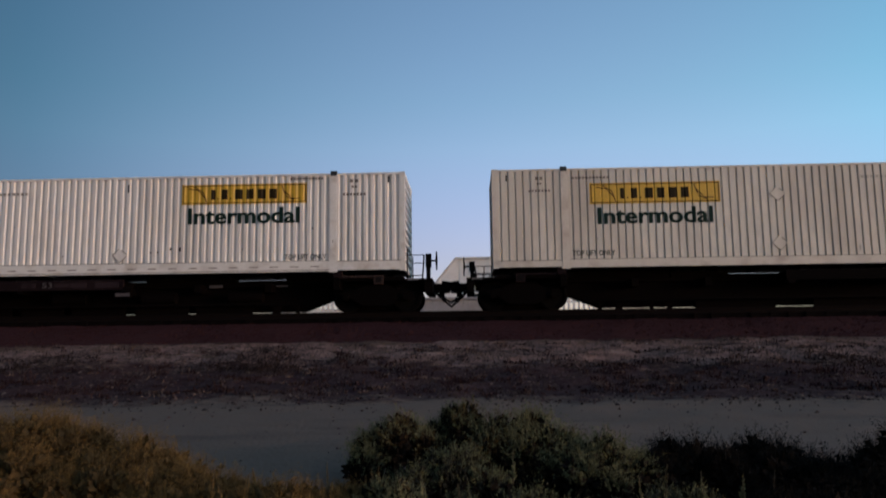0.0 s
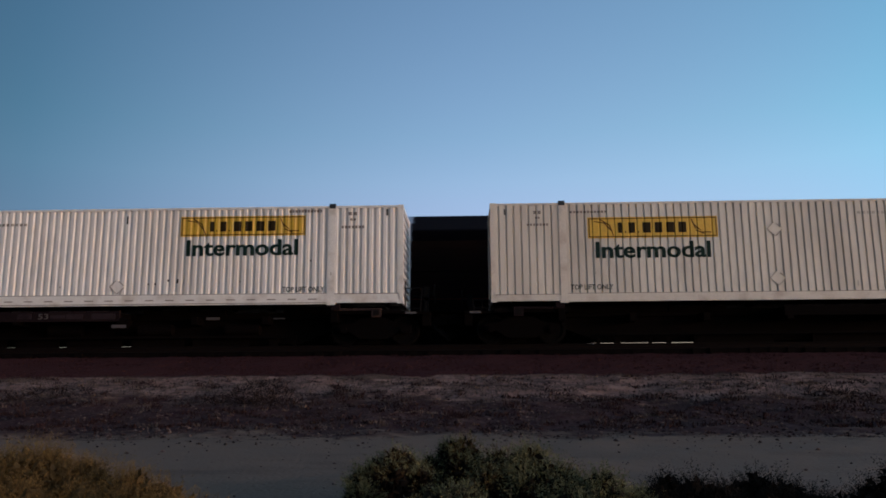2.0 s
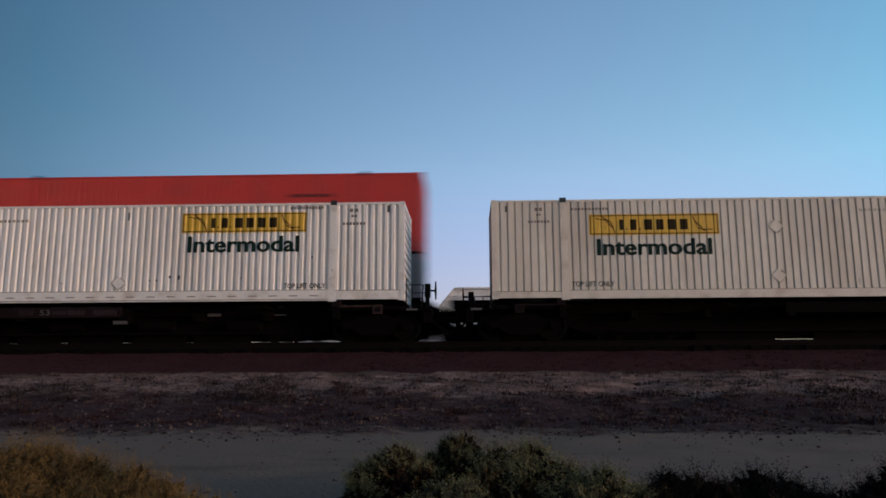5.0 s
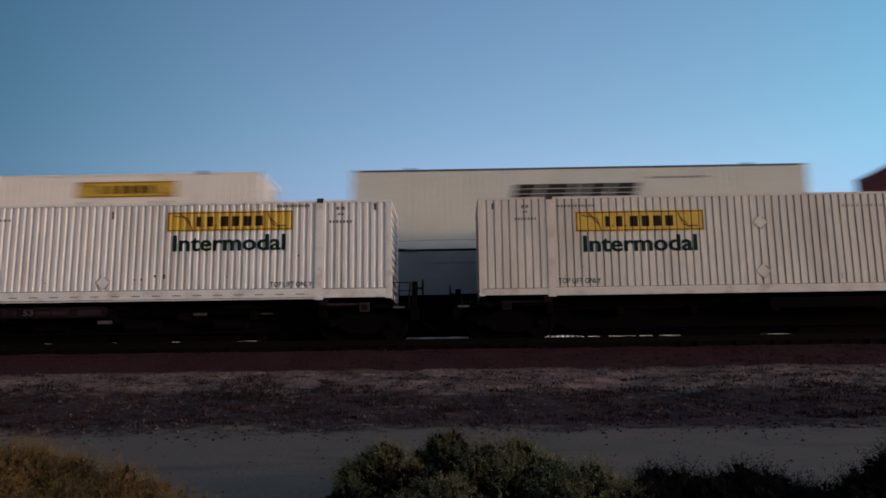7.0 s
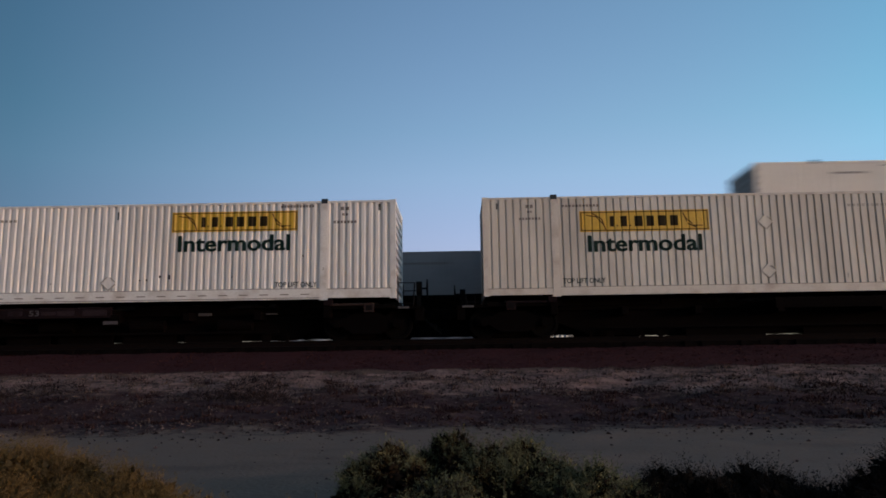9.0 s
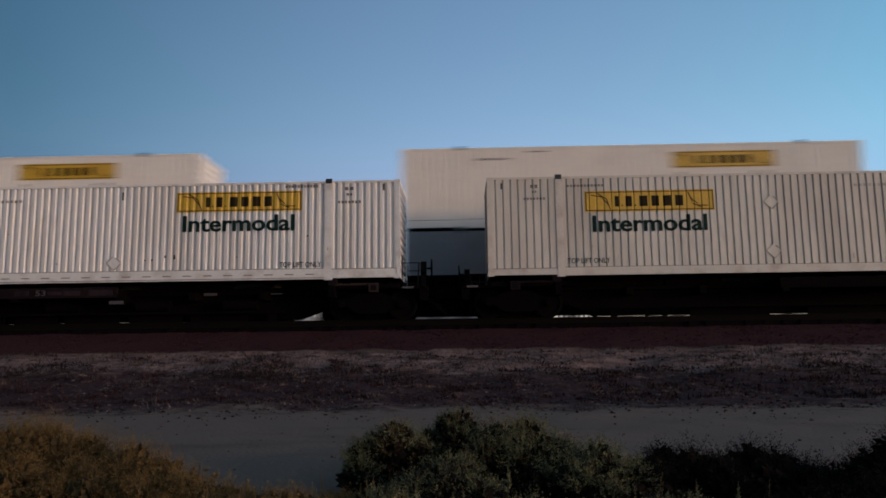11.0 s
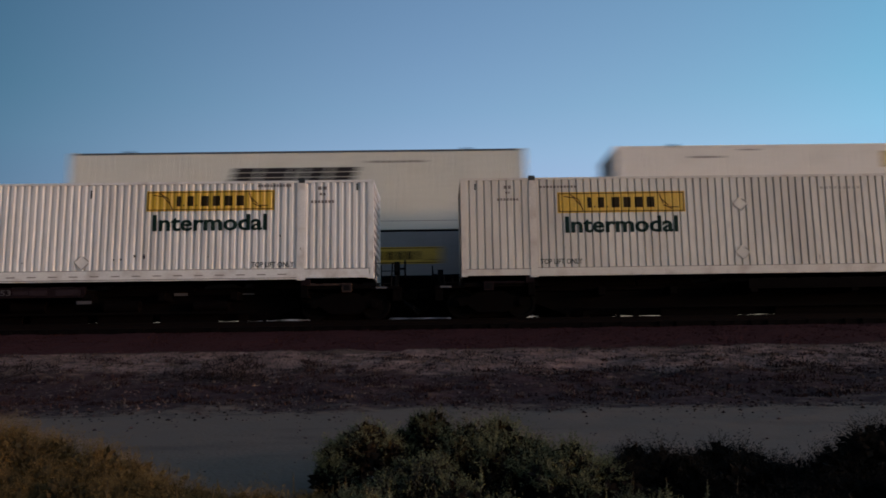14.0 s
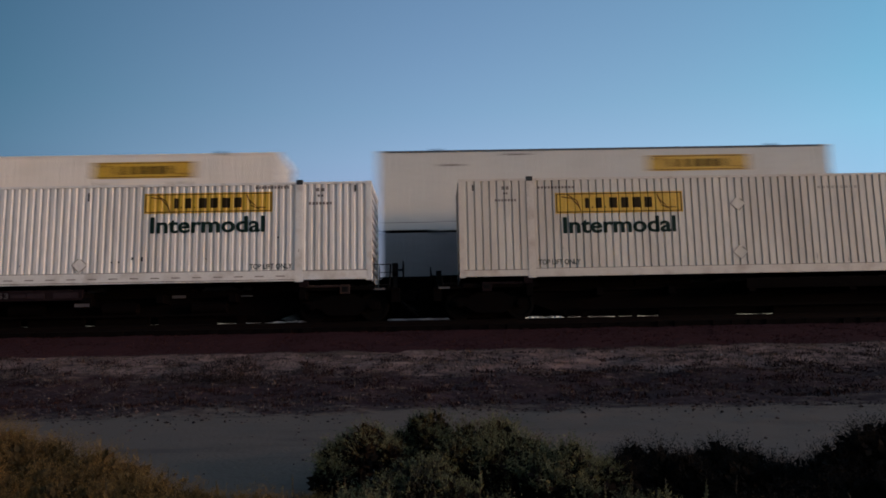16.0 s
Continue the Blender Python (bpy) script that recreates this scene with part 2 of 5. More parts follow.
def ground_material():
    """Bare road, rough gravel, dry grass bank and soil, laid in long strips beside the track, with uneven borders."""
    m = mat("roadside_ground", (0.090, 0.055, 0.042), 0.95, var=0.25, scale=2.0, bump=0.6, bump_scale=22.0, spec=0.08)
    n, l = m.node_tree.nodes, m.node_tree.links
    b = n["Principled BSDF"]
    base = b.inputs["Base Color"].links[0].from_socket
    co = [x for x in n if x.type == "TEX_COORD"][0]
    sep = n.new("ShaderNodeSeparateXYZ")
    l.new(co.outputs["Object"], sep.inputs[0])

    def noise_of(scale, stretch):
        mp = n.new("ShaderNodeMapping")
        mp.inputs["Scale"].default_value = stretch
        l.new(co.outputs["Object"], mp.inputs["Vector"])
        t = n.new("ShaderNodeTexNoise")
        t.inputs["Scale"].default_value, t.inputs["Detail"].default_value = scale, 7
        l.new(mp.outputs[0], t.inputs["Vector"])
        return t.outputs["Fac"]

    def math_node(op, a, c):
        x = n.new("ShaderNodeMath")
        x.operation = op
        for sock, v in ((x.inputs[0], a), (x.inputs[1], c)):
            if isinstance(v, bpy.types.NodeSocket):
                l.new(v, sock)
            else:
                sock.default_value = v
        return x.outputs[0]

    wob = math_node("MULTIPLY", math_node("SUBTRACT", noise_of(0.55, (1, 1, 1)), 0.5), 3.0)
    fine = math_node("MULTIPLY", math_node("SUBTRACT", noise_of(2.6, (1, 1, 1)), 0.5), 3.2)
    y = math_node("ADD", math_node("ADD", sep.outputs["Y"], wob), fine)

    def band(lo0, lo1, hi0, hi1):
        r1, r2 = n.new("ShaderNodeMapRange"), n.new("ShaderNodeMapRange")
        for r, v in ((r1, (lo0, lo1, 0, 1)), (r2, (hi0, hi1, 1, 0))):
            for i, q in enumerate(v):
                r.inputs[i + 1].default_value = q
            l.new(y, r.inputs[0])
        return math_node("MULTIPLY", r1.outputs[0], r2.outputs[0])

    def over(under, fac, color):
        x = n.new("ShaderNodeMix")
        x.data_type = "RGBA"
        l.new(fac, x.inputs[0])
        l.new(under, x.inputs[6])
        x.inputs[7].default_value = (*color, 1)
        return x.outputs[2]

    def spots(scale, stretch, lo, hi, a, c):
        r = n.new("ShaderNodeMapRange")
        for i, q in enumerate((lo, hi, a, c)):
            r.inputs[i + 1].default_value = q
        l.new(noise_of(scale, stretch), r.inputs[0])
        return r.outputs[0]

    def both(a, c):
        return math_node("MULTIPLY", a, c)

    speck = spots(7.0, (1.3, 0.8, 1), 0.34, 0.68, 0.30, 1.0)
    bank, rough = band(-6.3, -5.5, -3.2, -2.6), band(-10.2, -9.3, -6.3, -5.5)
    out = over(base, band(-20.0, -18.0, -10.6, -9.4), ROAD_COLOR)
    # dark patches painted on the near road as the bushes' shadows
    out = over(out, both(band(-15.6, -14.8, -12.6, -11.4), spots(0.9, (0.8, 1.6, 1), 0.54, 0.70, 0.0, 0.5)), (0.080, 0.054, 0.044))
    out = over(out, both(bank, speck), BANK_COLOR)
    out = over(out, both(bank, spots(1.7, (0.9, 1.3, 1), 0.50, 0.64, 0.0, 0.75)), (0.290, 0.172, 0.138))
    out = over(out, both(rough, spots(7.0, (1.3, 0.8, 1), 0.30, 0.62, 0.60, 1.0)), ROUGH_COLOR)
    out = over(out, both(band(-10.4, -9.6, -6.0, -5.2), spots(4.6, (1.2, 0.9, 1), 0.52, 0.66, 0.0, 0.6)), (0.085, 0.046, 0.043))
    out = over(out, both(band(-11.2, -10.2, -9.4, -8.6), spots(9.0, (1, 1, 1), 0.55, 0.66, 0.0, 0.8)), (0.036, 0.021, 0.020))
    out = over(out, both(band(-6.2, -5.5, -3.2, -2.7), spots(1.5, (0.8, 1.5, 1), 0.55, 0.66, 0.0, 0.85)), (0.038, 0.022, 0.022))
    out = over(out, both(band(-6.2, -5.5, -3.2, -2.7), spots(5.5, (1.6, 0.7, 1), 0.57, 0.66, 0.0, 0.8)), (0.034, 0.020, 0.020))
    l.new(out, b.inputs["Base Color"])
    return m


ROAD_COLOR = (0.168, 0.107, 0.079)
BANK_COLOR = (0.235, 0.128, 0.105)
ROUGH_COLOR = (0.030, 0.0105, 0.0130)
GROUND = ground_material()
BALLAST = mat("dark_red_ballast", (0.041, 0.0128, 0.0140), 0.95, var=0.3, scale=4, bump=1.0, bump_scale=30, spec=0.08)

# ---- mesh helpers ----


def bx(bm, x0, x1, y0, y1, z0, z1):
    """Adds a box to bm."""
    v = [bm.verts.new(c) for c in ((x0, y0, z0), (x1, y0, z0), (x1, y1, z0), (x0, y1, z0), (x0, y0, z1), (x1, y0, z1), (x1, y1, z1), (x0, y1, z1))]
    for f in ((3, 2, 1, 0), (4, 5, 6, 7), (0, 1, 5, 4), (1, 2, 6, 5), (2, 3, 7, 6), (3, 0, 4, 7)):
        bm.faces.new([v[i] for i in f])
    return bm


def prism(bm, pts, y0, y1):
    """Adds a side view (x, z), drawn out from y0 to y1."""
    a, b = [bm.verts.new((x, y0, z)) for x, z in pts], [bm.verts.new((x, y1, z)) for x, z in pts]
    n = len(pts)
    bm.faces.new(a)
    bm.faces.new(b[::-1])
    for i in range(n):
        bm.faces.new((a[i], b[i], b[(i + 1) % n], a[(i + 1) % n]))
    bmesh.ops.recalc_face_normals(bm, faces=bm.faces)
    return bm


def cyl(bm, p, q, r, seg=10, r2=None):
    """Adds a round bar from p to q."""
    p, q = Vector(p), Vector(q)
    d = q - p
    m = Matrix.Translation((p + q) / 2) @ d.to_track_quat("Z", "Y").to_matrix().to_4x4()
    bmesh.ops.create_cone(bm, cap_ends=True, segments=seg, radius1=r, radius2=r if r2 is None else r2, depth=d.length, matrix=m)
    return bm


def tube(bm, pts, r, seg=8):
    """Adds one bent round bar through the points, which lie in a plane of constant y."""
    rings = []
    for i, p in enumerate(pts):
        d = (pts[min(i + 1, len(pts) - 1)] - pts[max(i - 1, 0)]).normalized()
        u, v = Vector((0, 1, 0)), d.cross(Vector((0, 1, 0)))
        rings.append([bm.verts.new(p + (u * math.cos(6.2832 * k / seg) + v * math.sin(6.2832 * k / seg)) * r) for k in range(seg)])
    for a, b in zip(rings, rings[1:]):
        for k in range(seg):
            bm.faces.new((a[k], a[(k + 1) % seg], b[(k + 1) % seg], b[k]))
    bm.faces.new(rings[0])
    bm.faces.new(rings[-1])
    bmesh.ops.recalc_face_normals(bm, faces=bm.faces)
    return bm


def soften(bm, width=0.01, seg=1):
    bmesh.ops.bevel(bm, geom=[e for e in bm.edges if len(e.link_faces) == 2 and e.calc_face_angle(0) > 0.6], offset=width, segments=seg, affect="EDGES", clamp_overlap=True)
    return bm


def mesh_of(name, bm, material):
    me = bpy.data.meshes.new(name)
    bm.to_mesh(me)
    bm.free()
    me.materials.append(material)
    return me


def part(name, bm, material, parent, label="", at=None, kind=""):
    ob = new(name, mesh_of(name, bm, material))
    ob.parent = parent
    if at is not None:
        ob.matrix_basis = at
    return tagged(ob, label, kind=kind)


def shared(name, me, parent, at):
    ob = new(name, me)
    ob.parent = parent
    ob.matrix_basis = at
    return ob


def thing(name, at, label, category, group="", kind=""):
    ob = new(name)
    ob.empty_display_size = 0.3
    ob.matrix_basis = at
    return tagged(ob, label, category, group, kind)


def box_part(name, dims, material, parent, label="", bev=0.008):
    bm = bx(bmesh.new(), *dims)
    if bev:
        soften(bm, bev)
    return part(name, bm, material, parent, label)

# ---- ground, ballast and tracks ----
RAIL = 2.60      # height of both tracks' rail heads
FRONT_Y = 1.30   # centre of the track nearer to the road
BACK_Y = 5.84    # centre of the far track
PROFILE = [(-400, -2.0), (-60, -0.6), (-24, 0.05), (-21, 0.10), (-18, 0.45), (-15.6, 0.76), (-14.8, 0.79), (-10.2, 0.80), (-8.8, 0.875),
           (-6.0, 1.19), (-2.9, 1.68), (-2.0, 1.80), (10.0, 1.85), (14.0, 1.4), (40, 1.2), (400, 1.0), (4000, 0.0)]


def height(x, y):
    wave = 0.55 * noise.noise((x * 0.45, y * 0.3, 6.0)) + 0.25 * noise.noise((x * 1.6, y * 0.8, 7.0)) if -60 < x < 60 and -13 < y < -3 else 0.0
    z = float(np.interp(y + wave * min(1.0, (y + 13) * 0.5, (-3 - y) * 0.5), [p[0] for p in PROFILE], [p[1] for p in PROFILE]))
    if -60 < x < 60 and -26 < y < 0:
        rough = float(np.interp(y, [-26, -16.5, -14.5, -10.2, -9.0, -3, -2], [0.10, 0.06, 0.016, 0.016, 0.045, 0.040, 0.0]))
        z += rough * noise.fractal((x * 0.9, y * 0.9, 0.0), 0.9, 2.1, 4) * 1.3
        z += 0.012 * noise.noise((x * 5, y * 5, 3.0))
    return z


def ground_sheet():
    xs = np.unique(np.concatenate([np.linspace(-2500, -60, 12), np.linspace(-60, -22, 30), np.arange(-22, 22.01, 0.17), np.linspace(22, 60, 30), np.linspace(60, 2500, 12)]))
    ys = np.unique(np.concatenate([np.linspace(-2500, -60, 8), np.linspace(-60, -24, 18), np.arange(-24, -1.9, 0.13), np.linspace(-1.9, 40, 22), np.linspace(40, 400, 12), np.linspace(400, 4000, 10)]))
    verts = [(x, y, height(x, y)) for y in ys for x in xs]
    n = len(xs)
    faces = [(j * n + i, j * n + i + 1, (j + 1) * n + i + 1, (j + 1) * n + i) for j in range(len(ys) - 1) for i in range(n - 1)]
    me = bpy.data.meshes.new("ground")
    me.from_pydata(verts, [], faces)
    me.polygons.foreach_set("use_smooth", [True] * len(faces))
    me.materials.append(GROUND)
    return tagged(new("ground", me), "bare dusty roadside rising in a grassy bank to the tracks", "ground", kind="structure")


def ballast_bed():
    """One stone bed under both tracks, with a shoulder towards the road."""
    sec = [(-3.2, 1.55), (-2.75, 1.70), (-1.7, 1.97), (-0.62, 2.19), (-0.35, 2.235), (-0.05, 2.270), (0.62, 2.275), (0.80, 2.39), (2.6, 2.40), (3.0, 2.30), (5.84, 2.40), (7.5, 2.31), (9.5, 1.8), (10.5, 1.5)]
    ys = []
    for (a, za), (b, zb) in zip(sec, sec[1:]):
        k = max(2, int((b - a) / 0.12)) if a < 0.5 else 4
        ys += [(a + (b - a) * i / k, za + (zb - za) * i / k) for i in range(k)]
    ys.append(sec[-1])
    xs = np.unique(np.concatenate([np.linspace(-700, -24, 30), np.arange(-24, 24.01, 0.16), np.linspace(24, 700, 30)]))
    verts = [(x, y + 0.05 * noise.noise((x * 0.8, y, 9)), z + (0.022 * noise.noise((x * 9, y * 9, 1)) + 0.03 * noise.noise((x * 0.9, y * 1.2, 5)) if abs(x) < 24.1 and y < 1 else 0)) for y, z in ys for x in xs]
    n = len(xs)
    faces = [(j * n + i, j * n + i + 1, (j + 1) * n + i + 1, (j + 1) * n + i) for j in range(len(ys) - 1) for i in range(n - 1)]
    me = bpy.data.meshes.new("ballast_bed")
    me.from_pydata(verts, [], faces)
    me.materials.append(BALLAST)
    return tagged(new("ballast_bed", me), "dark reddish stone ballast bed under the tracks", "ballast", kind="structure")


def track(y, name):
    t = thing(name, pose(0, y, 0), "railway track with worn steel rails on timber sleepers", "track", kind="structure")
    for s in (-0.7525, 0.7525):
        bm = bmesh.new()
        half = [(0.075, -0.18), (0.075, -0.165), (0.009, -0.150), (0.009, -0.045), (0.036, -0.036), (0.036, -0.008), (0.026, 0.0)]
        prism(bm, [(s + a, RAIL + z) for a, z in half] + [(s - a, RAIL + z) for a, z in half[::-1]], -700, 700)
        for v in bm.verts:
            v.co.x, v.co.y = v.co.y, v.co.x
        bmesh.ops.recalc_face_normals(bm, faces=bm.faces)
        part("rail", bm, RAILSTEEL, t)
    part("crib_ballast", bx(bmesh.new(), -700, 700, -1.27, 1.27, RAIL - 0.36, RAIL - 0.196), CRIB, t, "ballast between the sleepers, coloured black as shade")
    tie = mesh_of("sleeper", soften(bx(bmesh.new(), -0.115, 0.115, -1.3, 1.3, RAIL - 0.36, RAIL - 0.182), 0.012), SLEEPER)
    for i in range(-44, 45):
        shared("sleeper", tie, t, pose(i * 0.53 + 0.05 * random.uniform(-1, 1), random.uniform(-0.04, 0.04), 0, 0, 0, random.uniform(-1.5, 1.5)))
    return t


ground_sheet()
ballast_bed()
track(FRONT_Y, "track_front")
track(BACK_Y, "track_back")


# ---- freight containers ----
CL, CH, CW = 16.154, 2.896, 2.591   # a 53-foot container


class Ribs:
    """The wave of a corrugated side: flats outside, grooves inside."""

    def __init__(self, x0, x1, pitch, groove, slope, depth):
        self.n = max(1, round((x1 - x0) / pitch))
        self.x0, self.p = x0, (x1 - x0) / self.n
        self.g, self.s, self.d = groove, slope, depth
        self.x1 = x1

    def depth(self, x):
        if x <= self.x0 or x >= self.x1:
            return 0.0
        u = (x - self.x0) % self.p - self.p / 2
        a = abs(u)
        if a <= self.g / 2:
            return self.d
        if a >= self.g / 2 + self.s:
            return 0.0
        return self.d * (1 - (a - self.g / 2) / self.s)

    def cuts(self, a, b):
        out = []
        for i in range(self.n):
            c = self.x0 + (i + 0.5) * self.p
            out += [c - self.g / 2 - self.s, c - self.g / 2, c + self.g / 2, c + self.g / 2 + self.s]
        return [x for x in out if a + 1e-4 < x < b - 1e-4]


def ribbed(ribs, x0, x1, z0, z1, y, lift=0.0):
    """A corrugated sheet facing -y."""
    bm = bmesh.new()
    follow = 0.4 if lift else 1.0   # panels take part of the groove depth, to look cleaner in view
    xs = [x0] + ribs.cuts(x0, x1) + [x1]
    cols = [(bm.verts.new((x, y + follow * ribs.depth(x) - lift, z0)), bm.verts.new((x, y + follow * ribs.depth(x) - lift, z1))) for x in xs]
    for a, b in zip(cols, cols[1:]):
        bm.faces.new((a[0], b[0], b[1], a[1]))
    return bm


def drape(bm, ribs, y, lift, follow=0.3):
    """Bends flat print (drawn in x and z) into the grooves of a corrugated sheet."""
    xs = [v.co.x for v in bm.verts]
    for c in ribs.cuts(min(xs), max(xs)):
        bmesh.ops.bisect_plane(bm, geom=bm.verts[:] + bm.edges[:] + bm.faces[:], plane_co=(c, 0, 0), plane_no=(1, 0, 0), dist=1e-5)
    for v in bm.verts:
        v.co.y = y + follow * ribs.depth(v.co.x) - lift - v.co.y
    return bm


def flat(bm, x0, x1, z0, z1):
    bm.faces.new([bm.verts.new((x, 0, z)) for x, z in ((x0, z0), (x1, z0), (x1, z1), (x0, z1))])


def lettering(words, x0, x1, z0, z1, bold=0.0, copies=1):
    """Words in the built-in font, fitted to a rectangle, as flat print."""
    cu = bpy.data.curves.new("words", "FONT")
    cu.body, cu.offset, cu.resolution_u = words, bold, 3
    ob = bpy.data.objects.new("words", cu)
    scene.collection.objects.link(ob)
    me = bpy.data.meshes.new_from_object(ob.evaluated_get(bpy.context.evaluated_depsgraph_get()))
    bm = bmesh.new()
    bm.from_mesh(me)
    bpy.data.objects.remove(ob)
    bpy.data.meshes.remove(me)
    bpy.data.curves.remove(cu)
    bm.verts.index_update()
    xs, ys = [v.co.x for v in bm.verts], [v.co.y for v in bm.verts]
    ax, bx_, ay, by = min(xs), max(xs), min(ys), max(ys)
    for v in bm.verts:
        v.co = ((v.co.x - ax) / (bx_ - ax) * (x1 - x0) + x0, 0, (v.co.y - ay) / (by - ay) * (z1 - z0) + z0)
    made = [v.co.copy() for v in bm.verts]
    loops = [[v.index for v in f.verts] for f in bm.faces]
    for k in range(1, copies):   # heavier strokes: the same print again, a little aside
        dx, dz = ((0.013, 0.0), (-0.013, 0.0), (0.0, 0.008), (0.0, -0.008))[k - 1]
        vs = [bm.verts.new(co + Vector((dx, 0.0008 * k, dz))) for co in made]
        for lp in loops:
            bm.faces.new([vs[i] for i in lp])
    return bm


def bars(rows):
    """Print too small to read: rows of plain bars (x0, x1, z0, z1, how many)."""
    bm = bmesh.new()
    for x0, x1, z0, z1, k in rows:
        w = (x1 - x0) / k
        for i in range(k):
            flat(bm, x0 + i * w, x0 + i * w + w * 0.68, z0, z1)
    return bm


def container(at, label, paint, rail, ribs_spec, top_dark=None, zb=0.30, foot=-0.03, end_shade_paint=None, foot_paint=None):
    """A 53-foot container: corrugated sides, posts at its ends and at the 40-foot points, rails, castings and end walls. Origin: floor centre."""
    c = thing("freight_container", at, label, "container")
    h, w, y = CL / 2, CW / 2, -CW / 2
    p40 = 12.192 / 2
    pitch, groove, slope, depth = ribs_spec[:4]
    end_flat = ribs_spec[4] if len(ribs_spec) > 4 else 0.0   # plain strip beside the stacking post
    post = 0.21
    zt = CH - 0.075
    spans = [(-h + 0.13, -p40), (-p40 + post, p40 - post), (p40, h - 0.13)]
    ribs = [Ribs(a + (end_flat if k == 2 else 0), b - (end_flat if k == 0 else 0), pitch, groove, slope, depth) for k, (a, b) in enumerate(spans)]
    for k, (a, b) in enumerate(spans):
        part("side_panel", ribbed(ribs[k], a, b, zb - (0.02 if k != 1 else 0), zt, y + 0.012), paint, c)
        bm = ribbed(ribs[k], a, b, zb, zt, y + 0.012)
        bmesh.ops.scale(bm, vec=(1, -1, 1), verts=bm.verts)
        bmesh.ops.reverse_faces(bm, faces=bm.faces)
        part("side_panel", bm, paint, c)
        for s in (-1, 1):   # dark strips painted as the shadow line between panel and lower rail
            box_part("seam_shadow_line", (a, b, *sorted((s * (w + 0.004), s * (w - 0.03))), zb - (0.02 if k != 1 else 0), zb + 0.018 - (0.02 if k != 1 else 0)), GREY_INK_SHADOW, c, bev=0)
    for s in (-1, 1):
        ya, yb = sorted((s * w, s * (w - 0.09)))
        box_part("top_rail", (-h + 0.1, h - 0.1, ya, yb, CH - 0.08, CH - 0.012), top_dark or rail, c, bev=0.01)
        box_part("bottom_rail", (-p40 + post, p40 - post, ya - 0.006, yb + 0.006, 0.0, zb + 0.002), rail, c, bev=0.012)
        for e in (-1, 1):
            a, b = sorted((e * p40, e * (h - 0.1)))
            box_part("end_bottom_rail", (a, b, ya, yb, 0.03, zb - 0.015), rail, c, bev=0.012)
            a, b = sorted((e * (h - 0.13), e * h))
            box_part("corner_post", (a, b, ya, yb, 0.0, CH - 0.005), rail, c, bev=0.012)
            a, b = sorted((e * (p40 - post), e * p40))
            box_part("stacking_post", (a, b, ya - 0.008, yb + 0.008, -0.01, CH - 0.02), rail, c, bev=0.01)
            for z0, z1 in ((0.0, 0.11), (CH - 0.11, CH)):
                a, b = sorted((e * (h - 0.17), e * (h + 0.004)))
                box_part("corner_casting", (a, b, min(ya, yb) - 0.003, max(ya, yb) + 0.003, z0, z1), rail, c, bev=0.012)
            a, b = sorted((e * (p40 - 0.19), e * (p40 - 0.005)))
            box_part("lifting_casting", (a, b, min(ya, yb) - 0.015, max(ya, yb) + 0.015, CH - 0.09, CH + 0.05), CAST, c, "dark steel lifting casting", bev=0.012)
            a, b = sorted((e * (p40 - post - 0.01), e * (p40 + 0.02)))
            box_part("foot_casting", (a, b, min(ya, yb) - 0.01, max(ya, yb) + 0.01, foot, 0.06), foot_paint or rail, c, bev=0.01)
    box_part("roof", (-h + 0.02, h - 0.02, -w + 0.03, w - 0.03, CH - 0.05, CH - 0.03), paint, c, bev=0)
    box_part("floor", (-h + 0.05, h - 0.05, -w + 0.06, w - 0.06, 0.12, 0.2), CARSTEEL, c, "dark floor underside", bev=0)
    for i in range(-12, 13):
        if i % 2 == 0:
            box_part("cross_member", (i * 0.62 - 0.05, i * 0.62 + 0.05, -w + 0.08, w - 0.08, 0.03, 0.12), CARSTEEL, c, bev=0)
    for e in (-1, 1):
        r = Ribs(0.16, CH - 0.12, 0.235, 0.075, 0.025, 0.070)
        bm = ribbed(r, 0.12, CH - 0.1, -w + 0.08, w - 0.08, -h + 0.02)
        for v in bm.verts:
            x, yy, z = v.co
            v.co = (-e * yy, z, x)
        bmesh.ops.recalc_face_normals(bm, faces=bm.faces)
        part("end_wall", bm, end_shade_paint or paint, c, "end wall with level ribs")
        a, b = sorted((e * (h - 0.05), e * h))
        box_part("end_top_rail", (a, b, -w + 0.05, w - 0.05, CH - 0.12, CH - 0.01), rail, c, bev=0.01)
        box_part("end_sill", (a, b, -w + 0.05, w - 0.05, 0.0, 0.16), rail, c, bev=0.01)
    return c, ribs[1], ribs


FACE = -CW / 2 + 0.012


